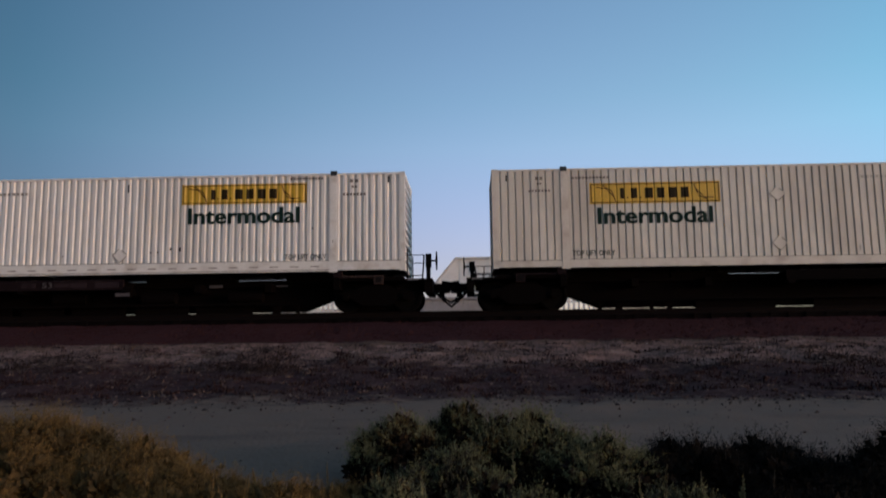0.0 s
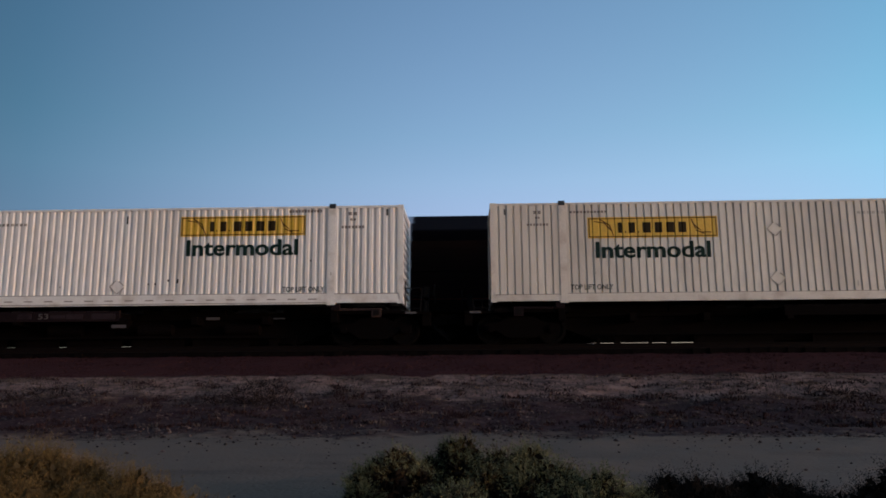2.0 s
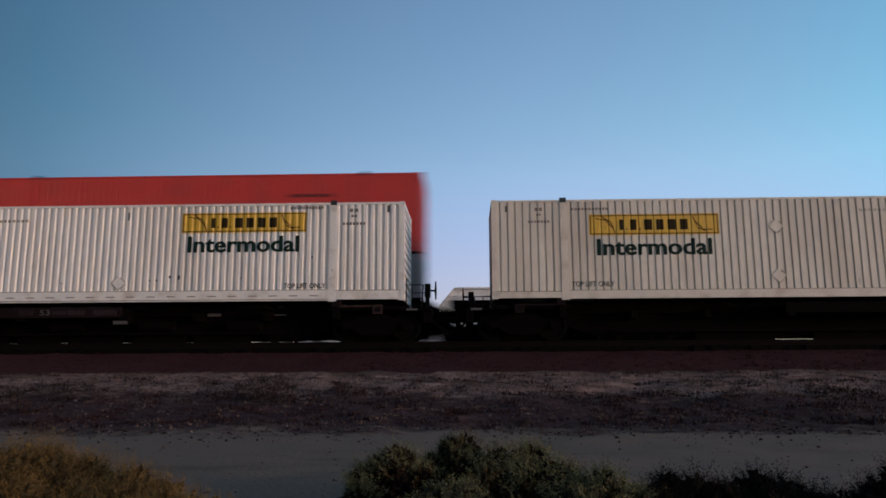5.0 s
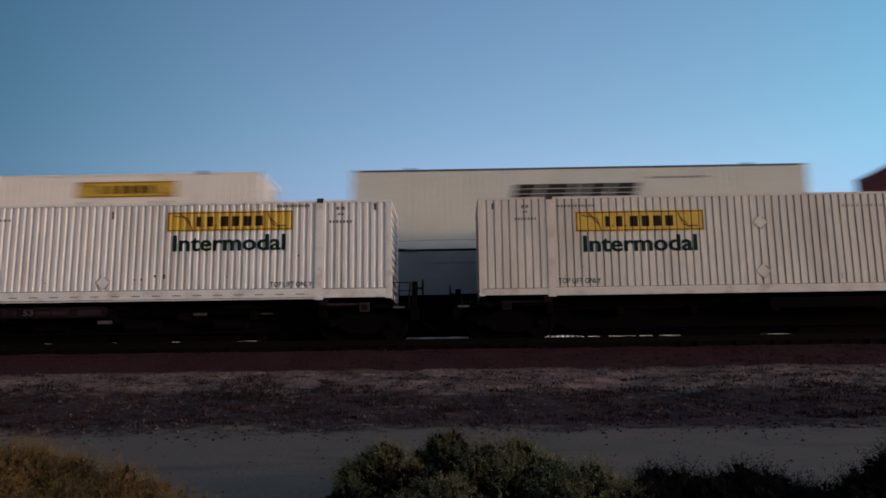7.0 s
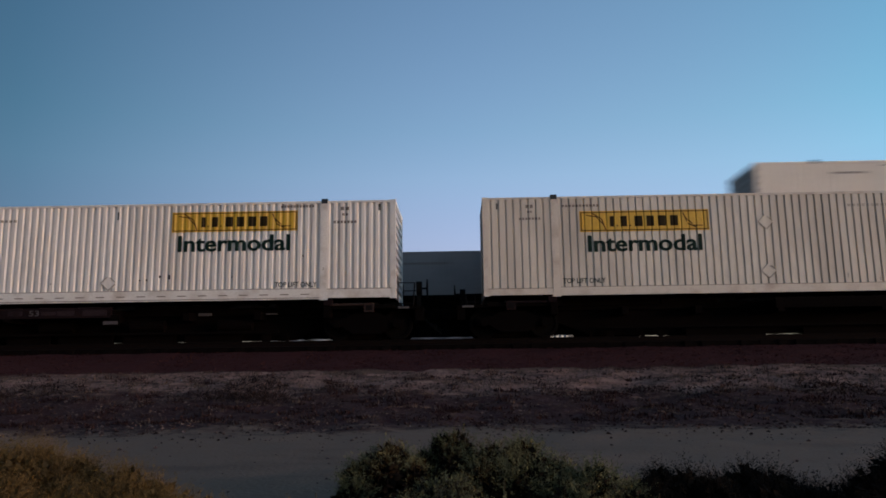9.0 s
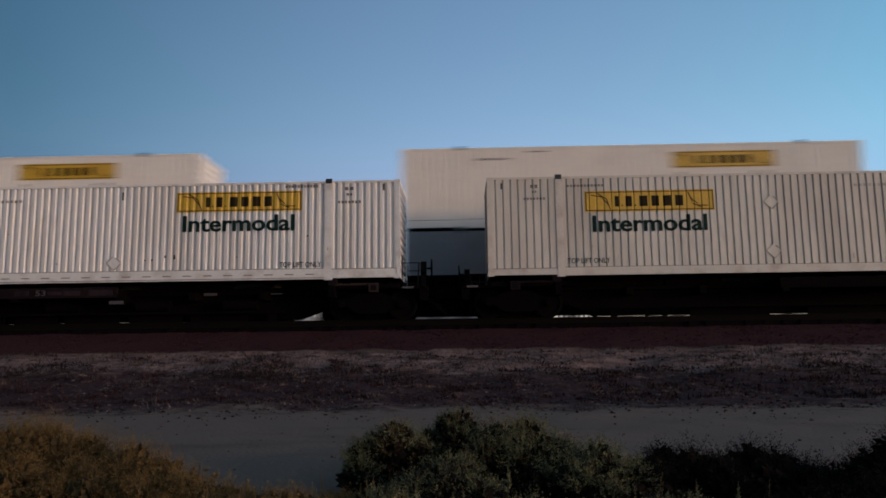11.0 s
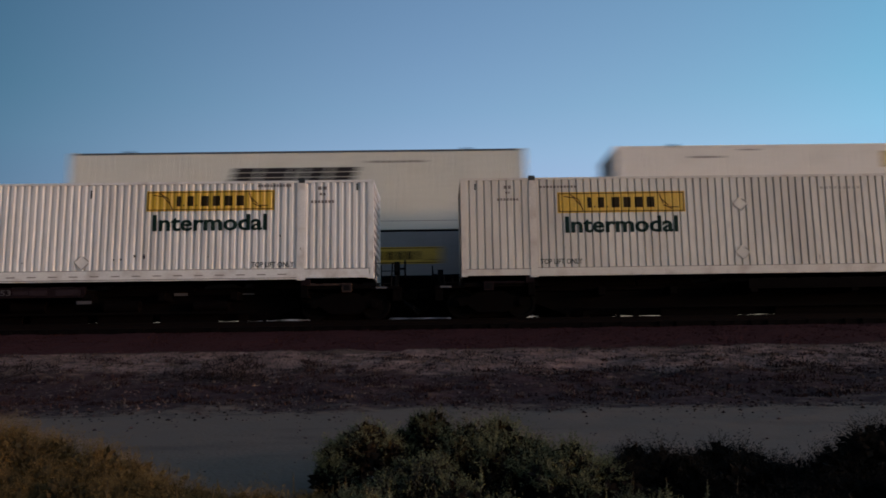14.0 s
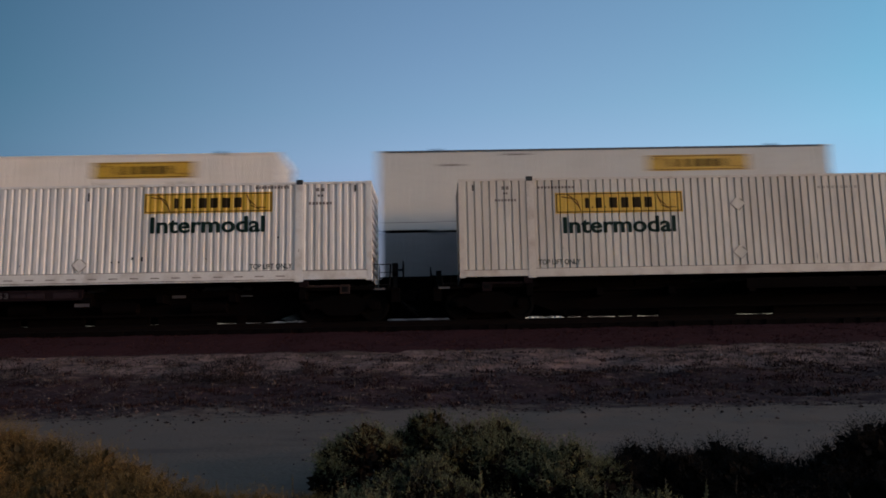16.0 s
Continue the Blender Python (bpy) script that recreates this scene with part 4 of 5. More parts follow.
def locomotive(at, label, front_lit, hood_top=4.52, shaded_cab=False, lamp_z=2.36):
    """A six-axle road locomotive, cab towards +x. Origin at rail height, middle of its length; the nose ends at x = 9.9."""
    g = thing("locomotive", at, label, "locomotive", "locomotives of the passing train")
    n = 9.9
    part("frame", soften(bx(bmesh.new(), -n - 0.55, n + 0.55, -1.5, 1.5, 1.30, 1.62), 0.02), CARSTEEL, g, "dark underframe")
    box_part("walkway", (-n - 0.5, n + 0.5, -1.53, 1.53, 1.62, 1.72), CARSTEEL, g)
    part("fuel_tank", soften(prism(bmesh.new(), [(-3.4, 1.3), (3.6, 1.3), (3.6, 0.55), (3.2, 0.32), (-3.0, 0.32), (-3.4, 0.55)], -1.4, 1.4), 0.05), CARSTEEL, g, "dark fuel tank")
    # nose and cab
    nose = prism(bmesh.new(), [(n - 1.30, 1.72), (n - 0.02, 1.72), (n, 2.2), (n - 0.06, 3.48), (n - 0.22, 3.60), (n - 1.30, 3.78)], -1.30, 1.30)
    for v in nose.verts:   # the nose narrows towards its front
        if v.co.x > n - 0.4:
            v.co.y *= 0.60
    part("nose", soften(nose, 0.08, 2), ORANGE, g, "orange nose")
    box_part("nose_top", (n - 1.2, n - 0.28, -0.74, 0.74, 3.62, 3.76), DARKTOP, g, "dark anti-glare panel", bev=0.02)
    cab = prism(bmesh.new(), [(n - 4.3, 1.72), (n - 1.24, 1.72), (n - 1.20, 3.75), (n - 1.40, 4.55), (n - 1.52, 4.72), (n - 4.3, 4.76)], -1.52, 1.52)
    cab_ob = part("cab", soften(cab, 0.06, 2), ORANGE, g, "orange cab")
    box_part("cab_roof", (n - 4.32, n - 1.50, -1.40, 1.40, 4.72, 4.80), DARKTOP, cab_ob, "dark cab roof")
    # dark panels paint the shade on a cab that faces away from the sun
    if shaded_cab:
        for s in (-1, 1):
            box_part("upper_cab_side", (n - 4.25, n - 1.36, *sorted((s * 1.515, s * 1.535)), 3.58, 4.70), DARKTOP, cab_ob, "upper cab side panel, dark as shade", bev=0)
        part("upper_cab_front", prism(bmesh.new(), [(n - 1.22, 3.76), (n - 1.19, 3.76), (n - 1.39, 4.56), (n - 1.42, 4.56)], -1.5, 1.5), DARKTOP, cab_ob, "upper cab front panel, dark as shade")
    for s in (-1, 1):
        for xa, xb in ((-3.9, -3.05), (-2.9, -2.1)):
            box_part("window", (n + xa, n + xb, s * 1.535 - 0.014, s * 1.535 + 0.014, 3.62, 4.28), GLASS, cab_ob, "dark cab window", bev=0)
        box_part("window_visor", (n - 4.0, n - 2.0, s * 1.56 - 0.05, s * 1.56 + 0.05, 4.34, 4.39), STRIPE, cab_ob, bev=0)
        box_part("cab_stripe", (n - 4.45, n - 1.5, s * 1.524 - 0.006, s * 1.524 + 0.006, 3.40, 3.47), STRIPE, cab_ob, bev=0)
        bm = prism(bmesh.new(), [(n - 1.20, 3.84), (n - 1.17, 3.84), (n - 1.335, 4.46), (n - 1.365, 4.46)], *sorted((s * 0.25, s * 1.15)))
        part("windscreen", bm, GLASS, cab_ob, "dark windscreen pane")
    part("roof_unit", soften(bx(bmesh.new(), n - 3.9, n - 2.6, -0.6, 0.6, 4.80, 4.97), 0.04), DARKTOP, g)
    # long hood: orange below, tan stripes, dark above
    box_part("hood", (-n, n - 4.3, -0.98, 0.98, 1.72, 3.87), ORANGE, g, "orange engine hood")
    for z0, z1 in ((3.80, 3.87), (3.66, 3.71), (3.18, 3.22)):
        box_part("hood_stripe", (-n + 4.4, n - 4.3, -1.022, 1.022, z0, z1), STRIPE, g, "tan stripe along the hood", bev=0.004)
    # the radiator end: dark louvred grilles on both sides and a dark end wall
    for s in (-1, 1):
        grille = box_part("radiator_grille", (-n + 0.02, -n + 4.4, *sorted((s * 0.985, s * 1.012)), 1.80, 3.88), GRILLE, g, "shadow-dark radiator grille", bev=0.006)
        for i in range(9):
            box_part("louvre", (-n + 0.15, -n + 4.25, *sorted((s * 1.010, s * 1.030)), 1.95 + i * 0.20, 2.05 + i * 0.20), GRILLE, grille, bev=0)
    box_part("end_wall", (-n - 0.02, -n + 0.03, -0.97, 0.97, 1.74, 3.86), GRILLE, g, "dark end wall")
    box_part("hood_top", (-n + 0.01, n - 4.3, -0.985, 0.985, 3.87, hood_top), DARKTOP, g, "dark upper hood", bev=0.06)
    box_part("blower_housing", (n - 9.45, n - 4.32, -1.25, 1.25, 3.90, 4.70), DARKTOP, g, "dark blower housing", bev=0.05)
    rad = prism(bmesh.new(), [(-1.0, 3.87), (-1.55, 4.15), (-1.55, 4.66), (1.55, 4.66), (1.55, 4.15), (1.0, 3.87)], 0, 5.0)
    for v in rad.verts:
        v.co = (-n + 0.15 + v.co.y, v.co.x, v.co.z)
    bmesh.ops.recalc_face_normals(rad, faces=rad.faces)
    part("radiator_wing", soften(rad, 0.03), DARKTOP, g, "dark flared radiator housing")
    for i in range(11):
        for s in (-1, 1):
            x = n - 5.0 - i * 1.36
            if x > -n + 5.1:
                box_part("hood_door", (x - 0.58, x + 0.58, s * 0.995 - 0.02, s * 0.995 + 0.02, 1.95, 3.40), ORANGE, g, bev=0.008)
    part("roof_fan", cyl(bmesh.new(), (n - 11.9, 0, hood_top - 0.02), (n - 11.9, 0, hood_top + 0.16), 0.5, 20), DARKTOP, g)
    part("exhaust_stack", soften(bx(bmesh.new(), n - 13.9, n - 13.2, -0.35, 0.35, hood_top - 0.02, hood_top + 0.30), 0.03), DARKTOP, g)
    bm = bmesh.new()
    for k in (-0.25, 0, 0.25):
        cyl(bm, (n - 3.5, k, 5.0), (n - 2.9, k, 5.0), 0.09, 10, 0.05)
    cyl(bm, (n - 3.2, 0, 4.95), (n - 3.2, 0, 5.0), 0.04, 6)
    part("air_horn", bm, DARKTOP, g)
    # end platforms, steps, handrails, couplers, lamps
    for e in (-1, 1):
        x = e * (n + 0.55)
        part("pilot", soften(prism(bmesh.new(), [(x - e * 0.25, 0.1), (x, 0.1), (x - e * 0.02, 1.35), (x - e * 0.25, 1.35)], -1.4, 1.4), 0.02), CARSTEEL, g, "dark pilot plate")
        part("coupler", soften(bx(bmesh.new(), *sorted((x, x + e * 0.55)), -0.14, 0.14, 0.72, 1.02), 0.03), CARSTEEL, g)
        bm = bmesh.new()
        for y in (-1.4, -0.8, 0.8, 1.4):
            cyl(bm, (x - e * 0.06, y, 1.7), (x - e * 0.06, y, 2.75), 0.02, 6)
        for a, b in ((-1.4, -0.8), (0.8, 1.4)):
            cyl(bm, (x - e * 0.06, a, 2.75), (x - e * 0.06, b, 2.75), 0.02, 6)
        part("end_rail", bm, CARSTEEL, g, "dark end handrail")
        for s in (-1, 1):
            if s == (1 if shaded_cab else -1):
                part("step_lamp", bx(bmesh.new(), *sorted((e * (n + 0.18), e * (n + 0.32))), *sorted((s * 1.42, s * 1.56)), 0.72, 0.80), LAMP, g, "lit step lamp")
            part("step_well", soften(bx(bmesh.new(), *sorted((e * (n - 0.45), e * (n + 0.16))), *sorted((s * 0.9, s * 1.5)), 0.26, 1.32), 0.03), CARSTEEL, g, "dark step well")
    for s in (-1, 1):
        bm = bmesh.new()
        for i in range(12):
            x = n - 4.9 - i * 1.3
            cyl(bm, (x, s * 1.46, 1.72), (x, s * 1.46, 2.72), 0.016, 6)
        cyl(bm, (n - 4.9, s * 1.46, 2.72), (-n - 0.3, s * 1.46, 2.72), 0.018, 6)
        part("side_rail", bm, CARSTEEL, g, "dark side handrail")
        part("ground_light", bx(bmesh.new(), n - 7.70, n - 7.48, s * 1.04 - 0.04, s * 1.04 + 0.04, lamp_z, lamp_z + 0.10), LAMP, g, "lit walkway lamp")
    if front_lit:
        for s in (-0.18, 0.18):
            lamp(g, n - 1.45, s, 4.60, 0.07, 0.035)
            lamp(g, n - 0.06, s * 1.2, 3.22, 0.03, 0.06)
        for s in (-1, 1):
            box_part("number_board", (n - 1.74, n - 1.55, *sorted((s * 1.50, s * 1.545)), 4.46, 4.60), LAMP, cab_ob, "lit blank number board", bev=0)
        for s in (-1.1, 1.1):
            lamp(g, n + 0.62, s, 1.96, 0.11)
    for xb in (6.3, -6.3):
        bogie(g, xb, 3.9, 3, BIGWHEEL_ME, 0.52)
        # filler box added to block the light under the locomotive
        box_part("bogie_filler", (xb - 2.35, xb + 2.35, -0.62, 0.62, 0.16, 1.28), CARSTEEL, g, "dark filler box between the wheels")
    # more fillers against the light beside bogies and tank
    for e in (-1, 1):
        for s in (-1, 1):
            box_part("rail_gap_filler", (*sorted((e * 8.35, e * 9.5)), *sorted((s * 0.86, s * 1.16)), 0.14, 1.30), CARSTEEL, g, "dark filler box above the rail")
            box_part("tank_gap_filler", (*sorted((e * 3.35, e * 4.5)), *sorted((s * 1.0, s * 1.42)), 0.20, 1.30), CARSTEEL, g, "dark filler box beside the fuel tank")
    return g


MOVERS = []         # what passes, with its place at 10 s


def passes(ob, x, z=RAIL, turn=0):
    MOVERS.append((ob, x, z, turn))
    return ob


passes(locomotive(pose(0, BACK_Y, RAIL), "orange and dark green locomotive with lit headlamps, leading the train", True, lamp_z=2.76), 141.27)
passes(locomotive(pose(0, BACK_Y, RAIL), "orange and dark green locomotive, second in the passing train", False, 4.36), 119.15)
passes(locomotive(pose(0, BACK_Y, RAIL), "orange locomotive with shade-dark cab, running backwards in the train", False, 4.40, True), 97.1, turn=180)


# ---- the passing train: well cars and stacked containers ----
def well_car(at, front_free, rear_free):
    """A double-stack well car: deep side walls, a low floor, end platforms over bogies, handrails. Units of one car share the bogie between them."""
    c = thing("well_car", at, "dark low-floored well car carrying stacked containers", "railway wagon", "passing train")
    for s in (-1, 1):
        ya, yb = sorted((s * 1.34, s * 1.48))
        foot = 0.25 if s < 0 else 0.38
        bm = prism(bmesh.new(), [(-8.9, 0.95), (-8.25, foot), (8.25, foot), (8.9, 0.95), (8.9, 1.25), (8.2, 1.62), (-8.2, 1.62), (-8.9, 1.25)], ya, yb)
        part("side_wall", soften(bm, 0.02), CARSTEEL, c)
        box_part("top_chord", (-8.2, 8.2, *sorted((s * 1.30, s * 1.52)), 1.58, 1.68), CARSTEEL, c)
        for i in range(-6, 7):
            box_part("stiffener", (i * 1.25 - 0.05, i * 1.25 + 0.05, *sorted((s * 1.48, s * 1.56)), 0.40, 1.58), CARSTEEL, c)
    for i in range(-8, 9):
        box_part("floor_beam", (i * 1.0 - 0.10, i * 1.0 + 0.10, -1.34, 1.34, 0.27, 0.355), CARSTEEL, c)
    for e, free in ((1, front_free), (-1, rear_free)):
        reach = 11.1 if free else 9.5
        box_part("end_platform", (*sorted((e * 8.3, e * reach)), -1.4, 1.4, 1.0, 1.18), CARSTEEL, c)
        for y in (-1.25, 1.25):
            bm = bmesh.new()
            x0, x1 = e * (reach - 0.75), e * (reach - 0.15)
            cyl(bm, (x0, y, 1.15), (x0, y, 1.95), 0.022, 6)
            cyl(bm, (x1, y, 1.15), (x1, y, 1.75), 0.022, 6)
            cyl(bm, (x0, y, 1.75), (x1, y, 1.75), 0.018, 6)
            part("handrail", bm, CARSTEEL, c)
        if free:
            box_part("end_cage", (*sorted((e * 8.95, e * 10.7)), -1.3, 1.3, 1.18, 1.60), CARSTEEL, c, "dark cage over the end platform", bev=0.02)
            part("coupler", soften(bx(bmesh.new(), *sorted((e * 11.1, e * 11.68)), -0.14, 0.14, 0.72, 1.02), 0.03), CARSTEEL, c)
            bogie(c, e * 9.9)
        elif e < 0:
            box_part("end_cage", (-9.75, -8.95, -1.3, 1.3, 1.18, 1.58), CARSTEEL, c, "dark cage over the end platform", bev=0.02)
            bogie(c, -9.7)
    part("brake_stand", soften(bx(bmesh.new(), 9.1, 9.3, -0.9, -0.6, 1.1, 1.8), 0.03), BLACK, c)
    return c


def stack_type(kind):
    """One container of a kind, in its colours and with its panel, to be copied along the train."""
    spec = (0.23, 0.04, 0.02, 0.028)
    if kind == "cream":
        c, r, _ = container(pose(0, 0, -50), "cream container with a yellow name panel, stacked on the passing train", CREAM, CREAM, spec, foot=-0.06, foot_paint=SLATE_SHADE)
        hauler_sign(c, r, 1.48, 5.05, 2.01, 2.61)
        part("lettering", drape(lettering("Intermodal", 1.70, 4.85, 1.40, 1.87, 0.012, 3), r, FACE, 0.006), GREY_INK_SHADOW, c, "dark word Intermodal")
        part("small_print", drape(bars([(-5.4, -4.2, 2.42, 2.50, 8), (-3.6, -2.9, 2.68, 2.74, 5)]), r, FACE, 0.006), GREY_INK_SHADOW, c, "faded small print", kind="stuff")
    elif kind == "white":
        c, r, _ = container(pose(0, 0, -50), "white container with dark top rail and yellow panel, stacked high", GREY_WHITE, GREY_WHITE, spec, top_dark=TOPGREY)
        hauler_sign(c, r, 1.55, 5.15, 2.00, 2.58)
        part("small_print", drape(bars([(-5.9, -5.0, 2.30, 2.38, 6), (-3.6, -2.6, 2.66, 2.73, 5)]), r, FACE, 0.006), GREY_INK_SHADOW, c, "faded small print", kind="stuff")
    elif kind == "logo":
        # end walls painted darker, as the ends turned from the sun
        c, r, _ = container(pose(0, 0, -50), "greenish grey container with slanting black logo blocks, stacked high", LOGO_GREY, LOGO_GREY, spec, end_shade_paint=SLATE_SHADE, top_dark=TOPGREY)
        x = -2.35
        for w in (0.86, 1.08, 0.32, 0.78, 0.92):   # slanting blocks where a carrier's name stands
            bm = bmesh.new()
            for z0, z1 in ((1.74, 1.92), (1.94, 2.10), (2.12, 2.28)):
                k = 0.35
                bm.faces.new([bm.verts.new(v) for v in ((x + (z0 - 1.9) * k, 0, z0), (x + w + (z0 - 1.9) * k, 0, z0), (x + w + (z1 - 1.9) * k, 0, z1), (x + (z1 - 1.9) * k, 0, z1))])
            x += w + 0.10
            part("logo_block", drape(bm, r, FACE, 0.006), TRAILERBLACK, c, "slanting black logo block")
        part("small_print", drape(bars([(2.5, 4.6, 2.42, 2.50, 9), (-0.2, 1.6, 1.38, 1.46, 8)]), r, FACE, 0.006), GREY_INK_SHADOW, c, "faded small print", kind="stuff")
    elif kind == "red":
        c, r, _ = container(pose(0, 0, -50), "bright red container, stacked on the passing train", RED, RED, spec)
        part("small_print", drape(bars([(3.3, 4.9, 2.02, 2.14, 6)]), r, FACE, 0.006), TRAILERBLACK, c, "dark small print", kind="stuff")
    elif kind == "slate":
        c, r, _ = container(pose(0, 0, -50), "shade-grey container, lower one on the passing train", SLATE_SHADE, SLATE_SHADE, spec)
        part("small_print", drape(bars([(-5.4, -3.2, 2.42, 2.50, 8), (2.2, 4.4, 2.42, 2.50, 8)]), r, FACE, 0.006), GREY_INK_SHADOW, c, "faded small print", kind="stuff")
    elif kind == "slate_sign":
        c, r, _ = container(pose(0, 0, -50), "shade-grey container with yellow panel, low in a well car", SLATE_SHADE, SLATE_SHADE, spec)
        hauler_sign(c, r, 1.48, 5.05, 1.75, 2.35)
    elif kind == "grey":
        c, r, _ = container(pose(0, 0, -50), "shade-grey container with black blocks, low in a well car", SLATE_SHADE, SLATE_SHADE, spec)
        for i in range(4):
            part("logo_block", drape(bars([(-4.5 + i * 1.25, -3.5 + i * 1.25, 1.2, 1.9, 1)]), r, FACE, 0.006), TRAILERBLACK, c, "black logo block")
    return c


LOWER = RAIL + 0.36
UPPER = LOWER + CH + 0.05 + 0.02   # the lower one's castings, and the connectors between
CONSIST = [  # middle of each stack at 10 s, free front end, free rear end, upper kind, lower kind
    (74.3, True, False, "red", "slate"), (55.02, False, False, "logo", "slate"), (35.55, False, True, "cream", "grey"),
    (12.24, True, True, None, "slate"), (-11.07, True, True, "cream", "slate_sign"),
    (-34.51, True, False, "cream", "slate"), (-53.84, False, False, "cream", "slate"), (-73.24, False, True, "logo", "slate_sign"),
    (-96.79, True, False, "white", "slate_sign"), (-116.43, False, True, "cream", "slate"),
]


def stacks():
    first = {}
    for x, front_free, rear_free, up, low in CONSIST:
        passes(well_car(pose(x, BACK_Y, RAIL), front_free, rear_free), x)
        for kind, z in ((up, UPPER + (0.03 if up == "cream" else 0.0)), (low, LOWER)):
            if not kind:
                continue
            if kind not in first:
                first[kind] = stack_type(kind)
                ob = first[kind]
            else:
                ob = copy_thing(first[kind], pose(x, BACK_Y, z))
            tagged(ob, group="stacked containers of the passing train")
            passes(ob, x, z)


stacks()


# ---- what stands beyond the tracks ----
def shed(at, w, d, h, lean, label, windows=0, cladding=SHED, roofing=SHEDROOF):
    """A sheeted shed with a sloping end, eaves and openings. Origin: ground, middle of its front."""
    s = thing("shed", at, label, "building")
    part("wall", prism(bmesh.new(), [(-w / 2 - lean, 0), (w / 2, 0), (w / 2, h), (-w / 2, h), (-w / 2 - lean, h * 0.70)], 0, d), cladding, s)
    bm = bmesh.new()
    prism(bm, [(-w / 2 - lean - 0.15, h * 0.70 - 0.1), (-w / 2 - lean - 0.15, h * 0.70 + 0.06), (-w / 2 - 0.02, h + 0.12), (w / 2 + 0.2, h + 0.12), (w / 2 + 0.2, h + 0.0), (-w / 2, h + 0.0)], -0.2, d + 0.2)
    part("roof", bm, roofing, s, "sheet roof")
    for i in range(windows):
        x = -w / 2 + (i + 0.7) * w / (windows + 0.4)
        win = box_part("window", (x - 0.5, x + 0.5, -0.04, 0.04, h * 0.35, h * 0.62), GLASS, s, "dark window", bev=0)
        box_part("sill", (x - 0.58, x + 0.58, -0.10, 0.02, h * 0.33, h * 0.35), SHEDSIDE, win, bev=0)
    k = int(w / 0.6)
    for i in range(k):
        x = -w / 2 + (i + 0.5) * w / k
        box_part("sheet_rib", (x - 0.03, x + 0.03, -0.03, 0.0, 0, h - 0.03), cladding, s, bev=0)
    return s


shed(pose(1.35, 30, 1.2), 4.6, 9, 6.35, 1.5, "white sheeted shed with a sloping end, beyond the tracks", 2)
# added building, its grey standing for the shade on the shed's lower wall
shed(pose(0.9, 25.0, 1.2), 8.2, 4, 3.25, 0.0, "added low building in shade grey with dark windows, beyond the tracks", 3, SHADEGREY, SHADEGREY)
shed(pose(-15, 62, 1.1), 15, 9, 4.6, 0.0, "low pale building with windows, beyond the tracks", 5)
shed(pose(34, 70, 1.1), 26, 9, 4.2, 0.0, "long low white building with windows, beyond the tracks", 8)
shed(pose(-48, 80, 1.1), 22, 9, 4.4, 0.0, "low white building with windows, far beyond the tracks", 6)


def fence(x0, x1, y, z):
    f = thing("fence", pose(x0, y, z), "pale picket fence beyond the tracks", "fence")
    picket = mesh_of("picket", bx(bmesh.new(), -0.075, 0.075, -0.02, 0.02, 0, 3.3), SHED)
    for i in range(int((x1 - x0) / 0.3)):
        shared("picket", picket, f, pose(i * 0.3, 0, 0))
    for zz in (0.6, 1.8, 2.9):
        box_part("rail", (0, x1 - x0, 0.02, 0.07, zz, zz + 0.1), SHED, f, bev=0)


fence(-10.8, -8.0, 24, 1.2)
fence(5.7, 8.3, 24, 1.2)


# ---- stones and dry grass on the bank ----
def scatter(name, label, category, material, count, x0, x1, y0, y1, r0, r1, on=None):
    """Many small uneven stones, in one mesh."""
    rng = np.random.default_rng(len(name) + count)
    verts, faces = [], []
    base = np.array([(1, 0, 0), (-1, 0, 0), (0, 1, 0), (0, -1, 0), (0, 0, 1), (0, 0, -0.5)], float)
    tri = ((0, 2, 4), (2, 1, 4), (1, 3, 4), (3, 0, 4), (2, 0, 5), (1, 2, 5), (3, 1, 5), (0, 3, 5))
    for i in range(count):
        x, y = rng.uniform(x0, x1), rng.uniform(y0, y1)
        if noise.noise((x * 0.7, y * 0.9, 2.0)) + rng.uniform(-0.5, 0.5) < -0.1:
            continue
        r = r0 * (r1 / r0) ** (rng.random() ** 2.2)
        a = rng.uniform(0, 6.28)
        p = base * rng.uniform(0.6, 1.2, (6, 3)) * (r, r * 0.8, r * 0.6)
        p = p @ np.array(((math.cos(a), math.sin(a), 0), (-math.sin(a), math.cos(a), 0), (0, 0, 1)))
        z = on(x, y) if on else height(x, y)
        k = len(verts)
        verts += [(x + q[0], y + q[1], z + q[2] + r * 0.15) for q in p]
        faces += [(k + a_, k + b_, k + c_) for a_, b_, c_ in tri]
    me = bpy.data.meshes.new(name)
    me.from_pydata(verts, [], faces)
    me.materials.append(material)
    return tagged(new(name, me), label, category, kind="stuff")


def bed(x, y):
    return float(np.interp(y, [-3.2, -2.75, -1.7, -0.62, -0.35, 0.0], [1.55, 1.70, 1.97, 2.19, 2.235, 2.275]))


scatter("gravel", "loose grey and brown stones on the rough bank", "gravel", STONE, 24000, -18, 18, -10.6, -5.0, 0.010, 0.05)
scatter("road_gravel", "scattered small stones on the dusty road", "gravel", STONE, 1500, -14, 14, -15.5, -10, 0.010, 0.035)
scatter("pale_pebbles", "pale brownish pebbles strewn on the rough bank", "gravel", PALE_PEBBLE, 9000, -18, 18, -10.2, -3.2, 0.010, 0.045)
scatter("soil_clods", "dark clods of soil on the bank", "soil", CLOD, 9000, -18, 18, -10.2, -3.2, 0.012, 0.052)
scatter("ballast_stones", "dark reddish ballast stones on the shoulder", "gravel", BALLASTSTONE, 14000, -19, 19, -2.9, 0.0, 0.02, 0.055, bed)
